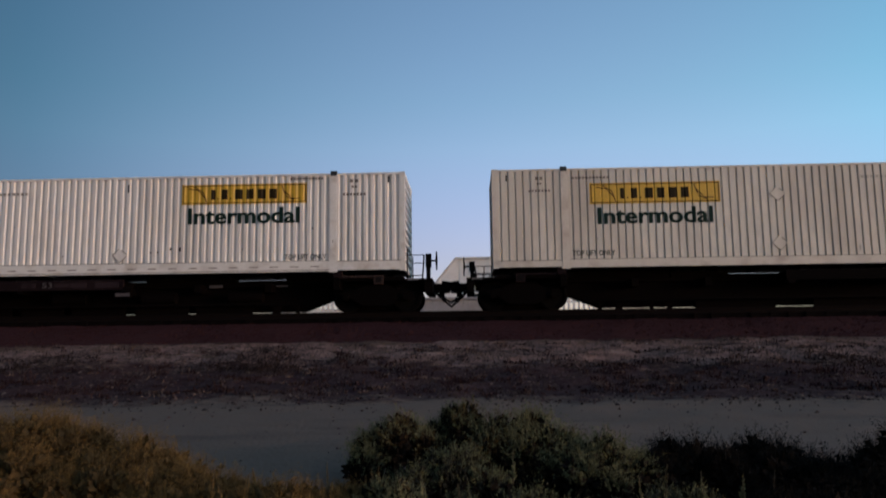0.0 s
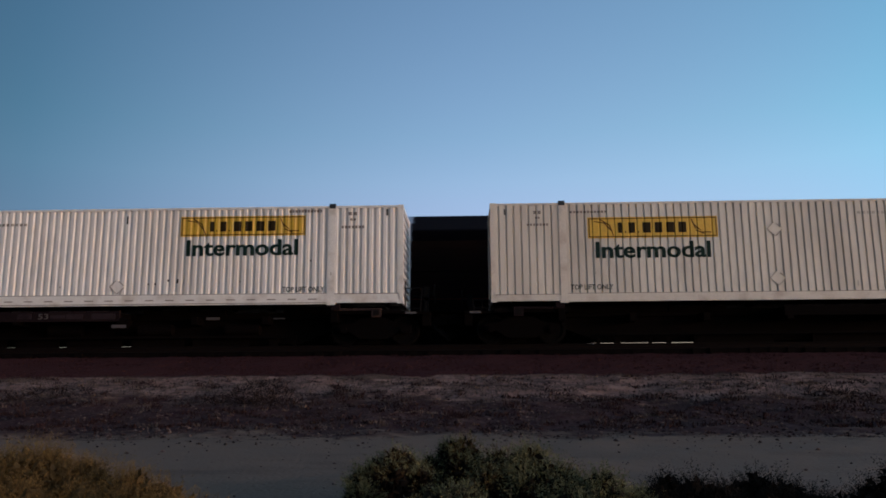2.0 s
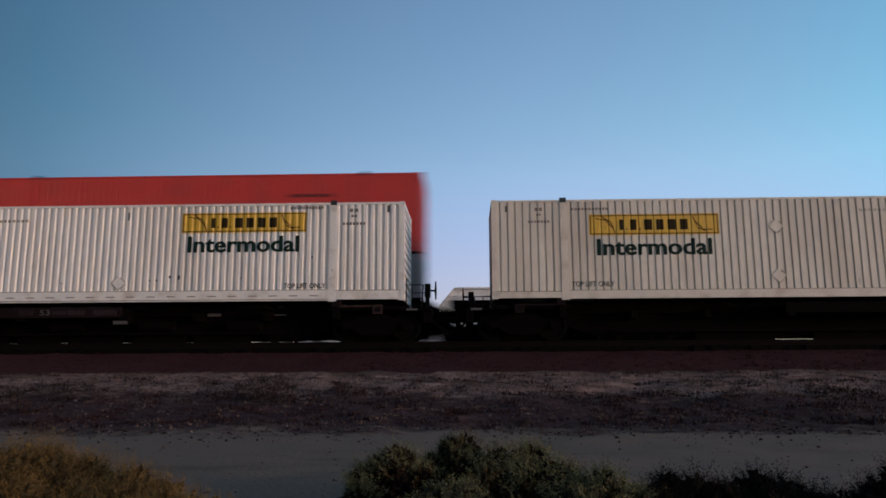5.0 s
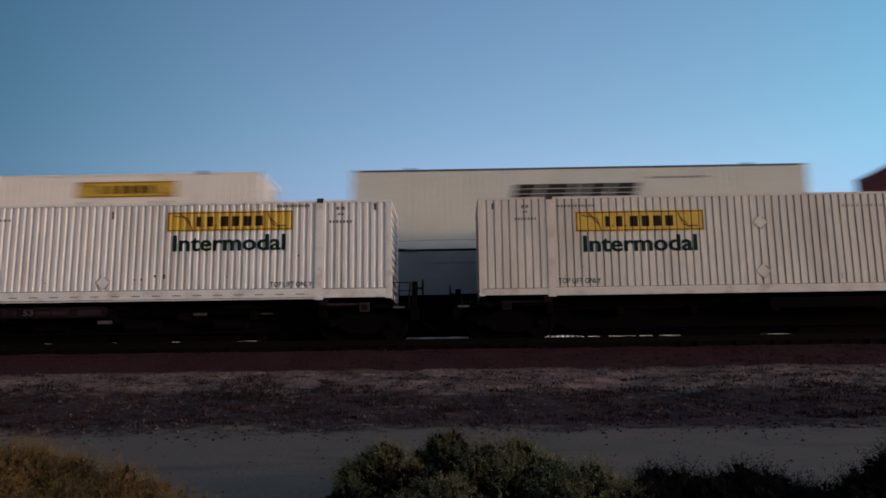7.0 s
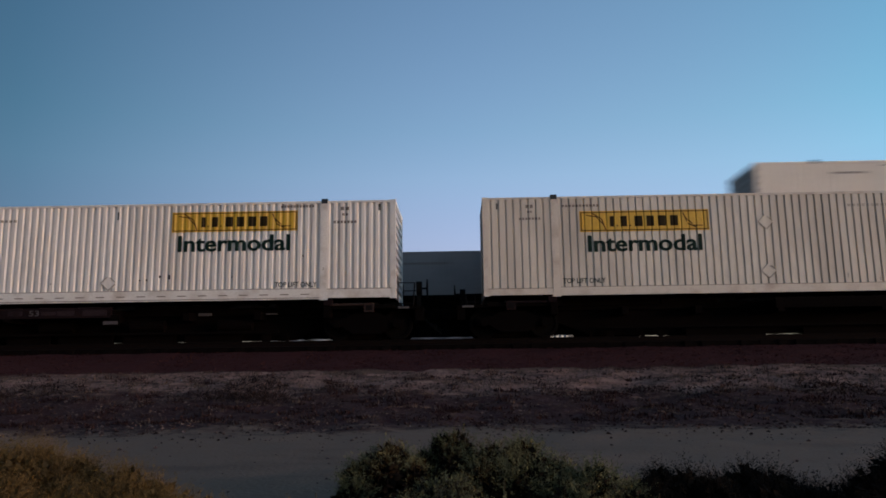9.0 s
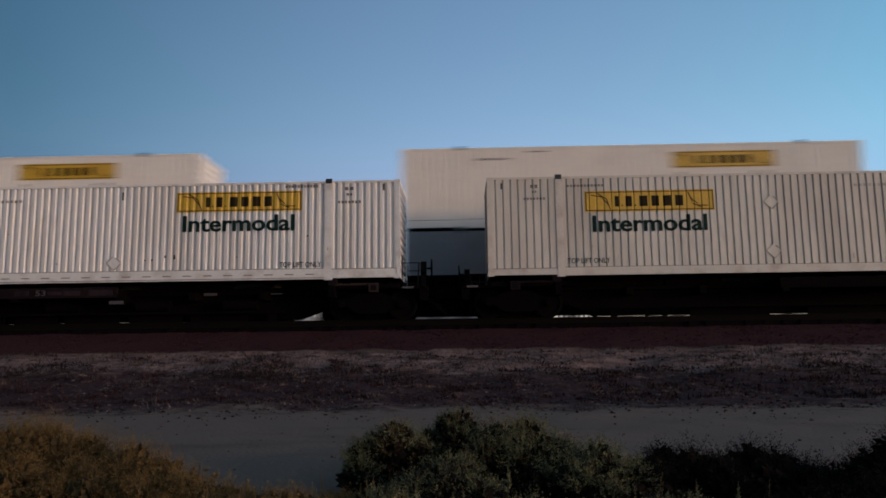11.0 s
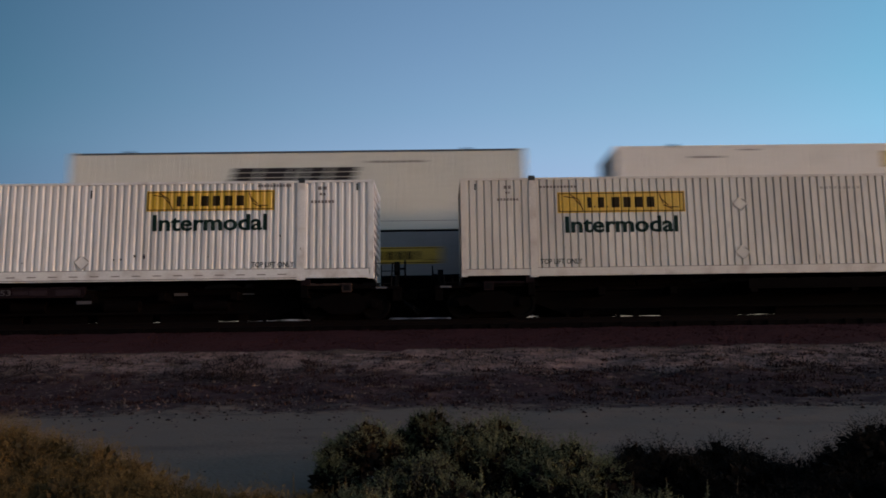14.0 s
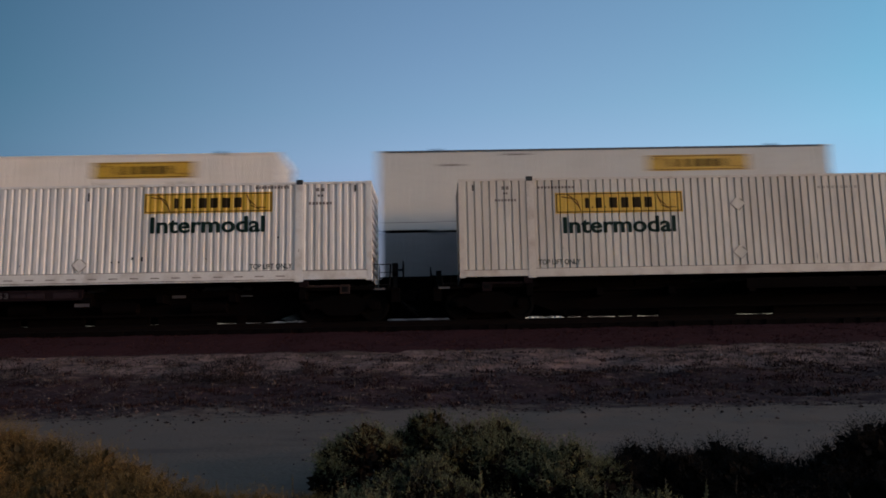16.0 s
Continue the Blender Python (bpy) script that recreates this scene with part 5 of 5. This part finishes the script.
scatter("road_clods", "dark clods and stones strewn at the edge of the road", "soil", CLOD, 1600, -18, 18, -11.8, -8.8, 0.014, 0.050)
scatter("pale_stones", "few pale stones at the edge of the road", "gravel", LITTER, 60, -17, 17, -10.0, -3.0, 0.02, 0.05)


def grass(name, label, count, x0, x1, y0, y1, h0, h1, material, density):
    rng = np.random.default_rng(count)
    verts, faces = [], []
    for i in range(count):
        x, y = rng.uniform(x0, x1), rng.uniform(y0, y1)
        if density(x, y) < rng.random():
            continue
        z = height(x, y)
        for j in range(6):
            a, h, lean = rng.uniform(0, 6.28), rng.uniform(h0, h1), rng.uniform(0.1, 0.8)
            w = 0.0030 + 0.0035 * rng.random()
            dx, dy = math.cos(a), math.sin(a)
            bx0, by0 = x + rng.normal(0, 0.07), y + rng.normal(0, 0.05)
            k = len(verts)
            verts += [(bx0 - dy * w, by0 + dx * w, z - 0.01), (bx0 + dy * w, by0 - dx * w, z - 0.01), (bx0 + dx * lean * h * 0.4 + dy * w * 0.7, by0 + dy * lean * h * 0.4 - dx * w * 0.7, z + h * 0.6),
                      (bx0 + dx * lean * h * 0.4 - dy * w * 0.7, by0 + dy * lean * h * 0.4 + dx * w * 0.7, z + h * 0.6), (bx0 + dx * lean * h, by0 + dy * lean * h, z + h * (1 - 0.3 * lean))]
            faces += [(k, k + 1, k + 2, k + 3), (k + 3, k + 2, k + 4)]
    me = bpy.data.meshes.new(name)
    me.from_pydata(verts, [], faces)
    me.materials.append(material)
    return tagged(new(name, me), label, "grass", kind="stuff")


grass("bank_grass", "short dry grass on the bank below the tracks", 9000, -18, 18, -6.6, -2.7, 0.02, 0.075, DRYGRASS, lambda x, y: 0.45 + 1.1 * noise.noise((x * 0.9, y * 1.2, 4.0)))
grass("roadside_grass", "sparse dry tufts along the rough bank", 6000, -18, 18, -9.6, -5.8, 0.02, 0.08, DRYGRASS, lambda x, y: 0.05 + 0.9 * noise.noise((x * 1.3, y * 1.2, 8.0)))


# ---- leaves and twigs ----
def blades(p, d, length, width, rng):
    """The corners of many small pointed blades: roots p, ways d, lengths and half widths."""
    side = np.cross(d, rng.normal(0, 1, d.shape))
    side /= np.linalg.norm(side, axis=1, keepdims=True) + 1e-9
    w, g = side * width[:, None], d * length[:, None]
    return np.stack([p - w * 0.4, p + g * 0.5 + w, p + g, p + g * 0.5 - w], axis=1).reshape(-1, 3)


def blade_mesh(name, corners, materials, shades=None):
    k = len(corners) // 4
    me = bpy.data.meshes.new(name)
    me.vertices.add(k * 4)
    me.vertices.foreach_set("co", corners.astype(np.float32).ravel())
    me.loops.add(k * 4)
    me.loops.foreach_set("vertex_index", np.arange(k * 4, dtype=np.int32))
    me.polygons.add(k)
    me.polygons.foreach_set("loop_start", np.arange(0, k * 4, 4, dtype=np.int32))
    for m in materials:
        me.materials.append(m)
    if shades is not None:
        me.polygons.foreach_set("material_index", shades.astype(np.int32))
    me.update(calc_edges=True)
    return me


def unit(v):
    return v / (np.linalg.norm(v, axis=-1, keepdims=True) + 1e-9)


def dead_brush(x, y, rx, ry, h, count, seed):
    """A low tangle of dead twigs that bend over one another."""
    rng = np.random.default_rng(seed)
    s = thing("dead_brush", pose(x, y, height(x, y) - 0.02), "low tangle of dark dead twigs on the grassy bank", "brush", "dead brush on the bank")
    a, t = rng.uniform(0, 6.28, count), np.sqrt(rng.random(count))
    root = np.stack([rx * t * np.cos(a), ry * t * np.sin(a), h * rng.random(count) * 0.6 * (1 - t * t * 0.7)], axis=1)
    root[:, :2] += 0.25 * np.array([(noise.noise((q[0] * 3 + x, q[1] * 3, 1.0)), noise.noise((q[0] * 3 + x, q[1] * 3, 5.0))) for q in root])
    root[:, 2] += [height(x + q[0], y + q[1]) - height(x, y) for q in root]
    d = unit(rng.normal(0, 1, (count, 3)) * (1.0, 0.7, 0.5) + (0, 0, 0.5))
    first = blades(root, d, rng.uniform(0.10, 0.30, count), rng.uniform(0.004, 0.010, count), rng)
    d2 = unit(d + rng.normal(0, 0.5, (count, 3)))
    second = blades(root + d * 0.09, d2, rng.uniform(0.06, 0.20, count), rng.uniform(0.003, 0.007, count), rng)
    ob = new("twig_tangle", blade_mesh("twig_tangle", np.concatenate([first, second]), [TWIG]))
    ob.parent = s
    tagged(ob, "dark dead twigs", kind="stuff")


def weeds(name, label, material, count, y0, y1, seed, size, pick):
    """Many small ragged clumps of dry weed, in drifts."""
    rng = np.random.default_rng(seed)
    x, y = rng.uniform(-18, 18, count), rng.uniform(y0, y1, count)
    keep = np.array([pick(a, b) > c for a, b, c in zip(x, y, rng.random(count))])
    x, y = x[keep], y[keep]
    r = size * rng.uniform(0.5, 1.4, len(x))
    z = np.array([height(a, b) for a, b in zip(x, y)])
    per = 26
    off = rng.normal(0, 0.55, (len(x), per, 3)) * r[:, None, None] * (1.4, 1.0, 0.0)
    root = np.stack([x, y, z - 0.01], axis=1)[:, None, :] + off
    d = unit(off * 4.0 + rng.normal(0, 0.5, off.shape) + (0, 0, 0.8))
    ln = (r[:, None] * rng.uniform(0.35, 1.0, (len(x), per))).ravel()
    ob = new(name, blade_mesh(name, blades(root.reshape(-1, 3), d.reshape(-1, 3), ln, 0.10 * ln + 0.002, rng), [material]))
    return tagged(ob, label, "weeds", kind="stuff")


weeds("dark_weeds", "low dark clumps of dry weed on the bank", WEED, 4600, -9.4, -3.1, 31, 0.095, lambda x, y: 0.30 + 0.9 * noise.noise((x * 0.9, y * 1.1, 12.0)) + (0.15 if y < -5.5 else -0.10))
weeds("pale_weeds", "low bleached clumps of dry weed on the bank", STRAW, 3600, -9.2, -3.0, 32, 0.070, lambda x, y: 0.18 + 0.9 * noise.noise((x * 1.1, y * 1.3, 22.0)) + (0.15 if y > -5.5 else -0.08))
for bx0, by0, brx, bry, bh, bn in ((-4.3, -5.3, 0.60, 0.9, 0.15, 380), (-3.9, -6.5, 0.55, 0.5, 0.12, 200), (-4.9, -6.2, 0.35, 0.5, 0.10, 110), (-8.9, -5.5, 0.9, 1.1, 0.13, 330), (7.4, -5.4, 0.6, 0.7, 0.10, 160)):
    dead_brush(bx0, by0, brx, bry, bh, bn, bn)


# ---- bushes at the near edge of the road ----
MIXES = {LEAF_GREY: (LEAF_GREY, LEAF_SHADE, LEAF_GREY, LEAF_GREY, LEAF), LEAF_SHADE: (LEAF_SHADE, LEAF_DEEP_SHADE, LEAF_SHADE, LEAF_BROWN, LEAF), LEAF: (LEAF, LEAF, LEAF_BROWN, LEAF, LEAF_TIP), LEAF_DARK: (LEAF_DARK, LEAF_DARK, LEAF_DEEP_SHADE, LEAF_DARK, LEAF_DARK),
         LEAF_GOLD: (LEAF_GOLD, LEAF_BROWN, LEAF_GOLD, LEAF_GOLD, GOLD_TIP)}


def bush(x, y, rx, ry, h, leaf, label, lobes, sprigs, leaf_len, seed, upright=0.6, plumes=0, slim=0.17):
    """A desert shrub: woody stems from one root, each ending in a rounded mound of leafy sprigs, with darker filler
    leaves as shade in the hollows between the mounds. Origin: root.
    """
    rng = np.random.default_rng(seed)
    z0 = height(x, y) - 0.04
    s = thing("shrub", pose(x, y, z0), label, "shrub", "bushes beside the road")
    stems, roots, ways, lens, shades, dark_p, dark_d = bmesh.new(), [], [], [], [], [], []
    for i in range(lobes):
        a = 2.399963 * i + rng.uniform(-0.4, 0.4)
        t = math.sqrt((i + 0.3) / lobes)
        lr = 0.46 * min(rx, ry, h * 1.1) * rng.uniform(0.75, 1.20) * (1.1 - 0.30 * t)
        top = h * (1.0 - 0.42 * t * t) * rng.uniform(0.86, 1.04)
        c = np.array((rx * 0.80 * t * math.cos(a), ry * 0.80 * t * math.sin(a), max(lr * 0.5, top - lr)))
        cyl(stems, (c[0] * 0.08, c[1] * 0.08, 0), (c[0] * 0.55, c[1] * 0.55, c[2] * 0.5), 0.009, 5, 0.006)
        cyl(stems, (c[0] * 0.55, c[1] * 0.55, c[2] * 0.5), c, 0.006, 5, 0.003)
        k = max(12, int(sprigs * rng.uniform(0.8, 1.2)))
        axis = unit(rng.normal(0, 1, (k, 3)) + (0, 0, 0.55))
        axis[:, 2] = np.where(axis[:, 2] < -0.3, -axis[:, 2], axis[:, 2])
        reach = lr * rng.uniform(0.72, 1.18, k)
        way = unit(axis + np.array((0, 0, upright)) + rng.normal(0, 0.22, (k, 3)))
        start = c + axis * reach[:, None] * 0.45
        per = 22
        u = (np.arange(per)[None, :] + rng.random((k, per))) / per
        p = start[:, None, :] + way[:, None, :] * (u * reach[:, None] * 0.75)[:, :, None] + rng.normal(0, 0.006, (k, per, 3))
        g = unit(way[:, None, :] * 1.1 + rng.normal(0, 0.55, (k, per, 3)))
        roots.append(p.reshape(-1, 3))
        ways.append(g.reshape(-1, 3))
        lens.append((leaf_len * rng.uniform(0.5, 1.3, (k, per)) * (1.1 - 0.45 * u)).ravel())
        shade = int(rng.integers(0, 4))
        # outer leaves take the highlight colour
        pale = (u > 0.55) & (rng.random((k, 1)) < 0.75)
        shades.append(np.where(pale, 4, shade).ravel())
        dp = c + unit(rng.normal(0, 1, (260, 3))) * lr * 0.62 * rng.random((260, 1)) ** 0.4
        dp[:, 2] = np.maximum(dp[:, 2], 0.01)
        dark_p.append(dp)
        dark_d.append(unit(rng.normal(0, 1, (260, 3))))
    low = rng.normal(0, 1, (lobes * 60, 3)) * (rx * 0.42, ry * 0.42, h * 0.16) + (0, 0, h * 0.16)   # filler leaves near the root, in the same shade colour
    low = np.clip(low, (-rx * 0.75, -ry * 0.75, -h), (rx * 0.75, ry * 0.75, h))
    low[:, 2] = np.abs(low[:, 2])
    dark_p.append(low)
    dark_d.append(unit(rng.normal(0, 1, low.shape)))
    for i in range(plumes):   # leafy seed stalks above the crown
        root = np.array((rng.uniform(-0.8, 0.8) * rx, rng.uniform(-0.8, 0.2) * ry, h * rng.uniform(0.50, 0.72)))
        d, span = unit(np.array((rng.normal(0, 0.14), rng.normal(0, 0.12), 1.0))), rng.uniform(0.12, 0.24)
        cyl(stems, root, root + d * span, 0.004, 5, 0.002)
        u = np.arange(80)[:, None] / 80
        roots.append(root + d * span * u)
        ways.append(unit(d * 1.3 + rng.normal(0, 0.55, (80, 3))))
        lens.append(0.034 * (1.15 - u[:, 0]))
        shades.append(np.full(80, 4))
    part("brushwood", stems, STEM, s, "brown woody stems", kind="stuff")
    length = np.concatenate(lens)
    ob = new("crown", blade_mesh("crown", blades(np.concatenate(roots), np.concatenate(ways), length, length * slim, rng), MIXES[leaf], np.concatenate(shades)))
    ob.parent = s
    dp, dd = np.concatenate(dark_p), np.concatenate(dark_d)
    ob = new("inner_crown", blade_mesh("inner_crown", blades(dp, dd, np.full(len(dp), 0.070), np.full(len(dp), 0.020), rng), [LEAF_BROWN if leaf is LEAF_GOLD else LEAF_DEEP_SHADE]))
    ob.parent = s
    tagged(ob, "filler leaves inside the crown, coloured darker for shade", kind="stuff")
    return s


SAGE = "grey-green sagebrush with dense small leaves beside the road"
GREY = "dark grey sagebrush with upright seed stalks beside the road"
DARK = "low brown brush with shade-blackened small leaves beside the road"
GOLD = "golden-brown brush with fine dry leaves beside the road"
bush(0.30, -16.10, 0.50, 0.42, 0.59, LEAF, SAGE, 14, 90, 0.019, 1, 0.4)
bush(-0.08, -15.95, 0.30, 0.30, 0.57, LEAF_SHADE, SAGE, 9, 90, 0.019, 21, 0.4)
bush(-0.50, -16.15, 0.34, 0.32, 0.56, LEAF, SAGE, 10, 90, 0.019, 2, 0.4)
bush(0.74, -16.40, 0.40, 0.38, 0.47, LEAF, SAGE, 11, 90, 0.019, 3, 0.4)
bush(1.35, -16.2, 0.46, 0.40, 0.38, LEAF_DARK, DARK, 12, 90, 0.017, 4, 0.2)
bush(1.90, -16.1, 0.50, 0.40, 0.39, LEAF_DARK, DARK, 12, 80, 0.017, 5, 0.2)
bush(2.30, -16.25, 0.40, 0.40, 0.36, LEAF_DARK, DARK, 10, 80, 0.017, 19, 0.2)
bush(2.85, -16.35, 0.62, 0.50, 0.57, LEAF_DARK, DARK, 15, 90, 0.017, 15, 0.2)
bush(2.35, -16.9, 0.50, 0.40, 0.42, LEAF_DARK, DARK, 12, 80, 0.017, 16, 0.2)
bush(1.05, -17.1, 0.42, 0.34, 0.37, LEAF_GREY, GREY, 10, 90, 0.019, 6, 0.9, 7)
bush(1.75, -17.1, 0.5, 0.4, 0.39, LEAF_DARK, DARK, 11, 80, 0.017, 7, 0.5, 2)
bush(0.35, -17.25, 0.50, 0.35, 0.38, LEAF_GREY, GREY, 12, 90, 0.019, 8, 0.9, 3)
bush(-0.12, -16.75, 0.42, 0.30, 0.45, LEAF_GREY, GREY, 11, 90, 0.019, 14, 0.9, 2)
bush(-0.42, -17.1, 0.34, 0.28, 0.38, LEAF, SAGE, 9, 90, 0.019, 17, 0.9, 3)
bush(-2.75, -16.3, 0.70, 0.48, 0.60, LEAF_GOLD, GOLD, 17, 130, 0.017, 9, 1.0, 0, 0.11)
bush(-2.05, -16.5, 0.55, 0.45, 0.51, LEAF_GOLD, GOLD, 15, 130, 0.017, 10, 1.0, 0, 0.11)
bush(-2.95, -17.0, 0.55, 0.42, 0.54, LEAF_GOLD, GOLD, 14, 130, 0.017, 11, 1.0, 0, 0.11)
bush(-1.52, -16.80, 0.50, 0.40, 0.42, LEAF_GOLD, GOLD, 14, 120, 0.017, 12, 1.1, 3, 0.11)
bush(-1.00, -17.1, 0.44, 0.30, 0.37, LEAF_GOLD, GOLD, 12, 110, 0.017, 13, 1.1, 5, 0.11)
bush(-0.72, -16.85, 0.30, 0.26, 0.32, LEAF_GOLD, GOLD, 8, 100, 0.017, 18, 1.1, 5, 0.11)


def motions():
    """The far train passes, slowly gathering speed; everything else stands."""
    for ob, x, z, turn in MOVERS:
        walk(ob, [(float(t), pose(x + 16.953 * (t - 10) + 0.0319 * (t - 10) ** 2, BACK_Y, z, 0, 0, turn)) for t in range(17)])


motions()
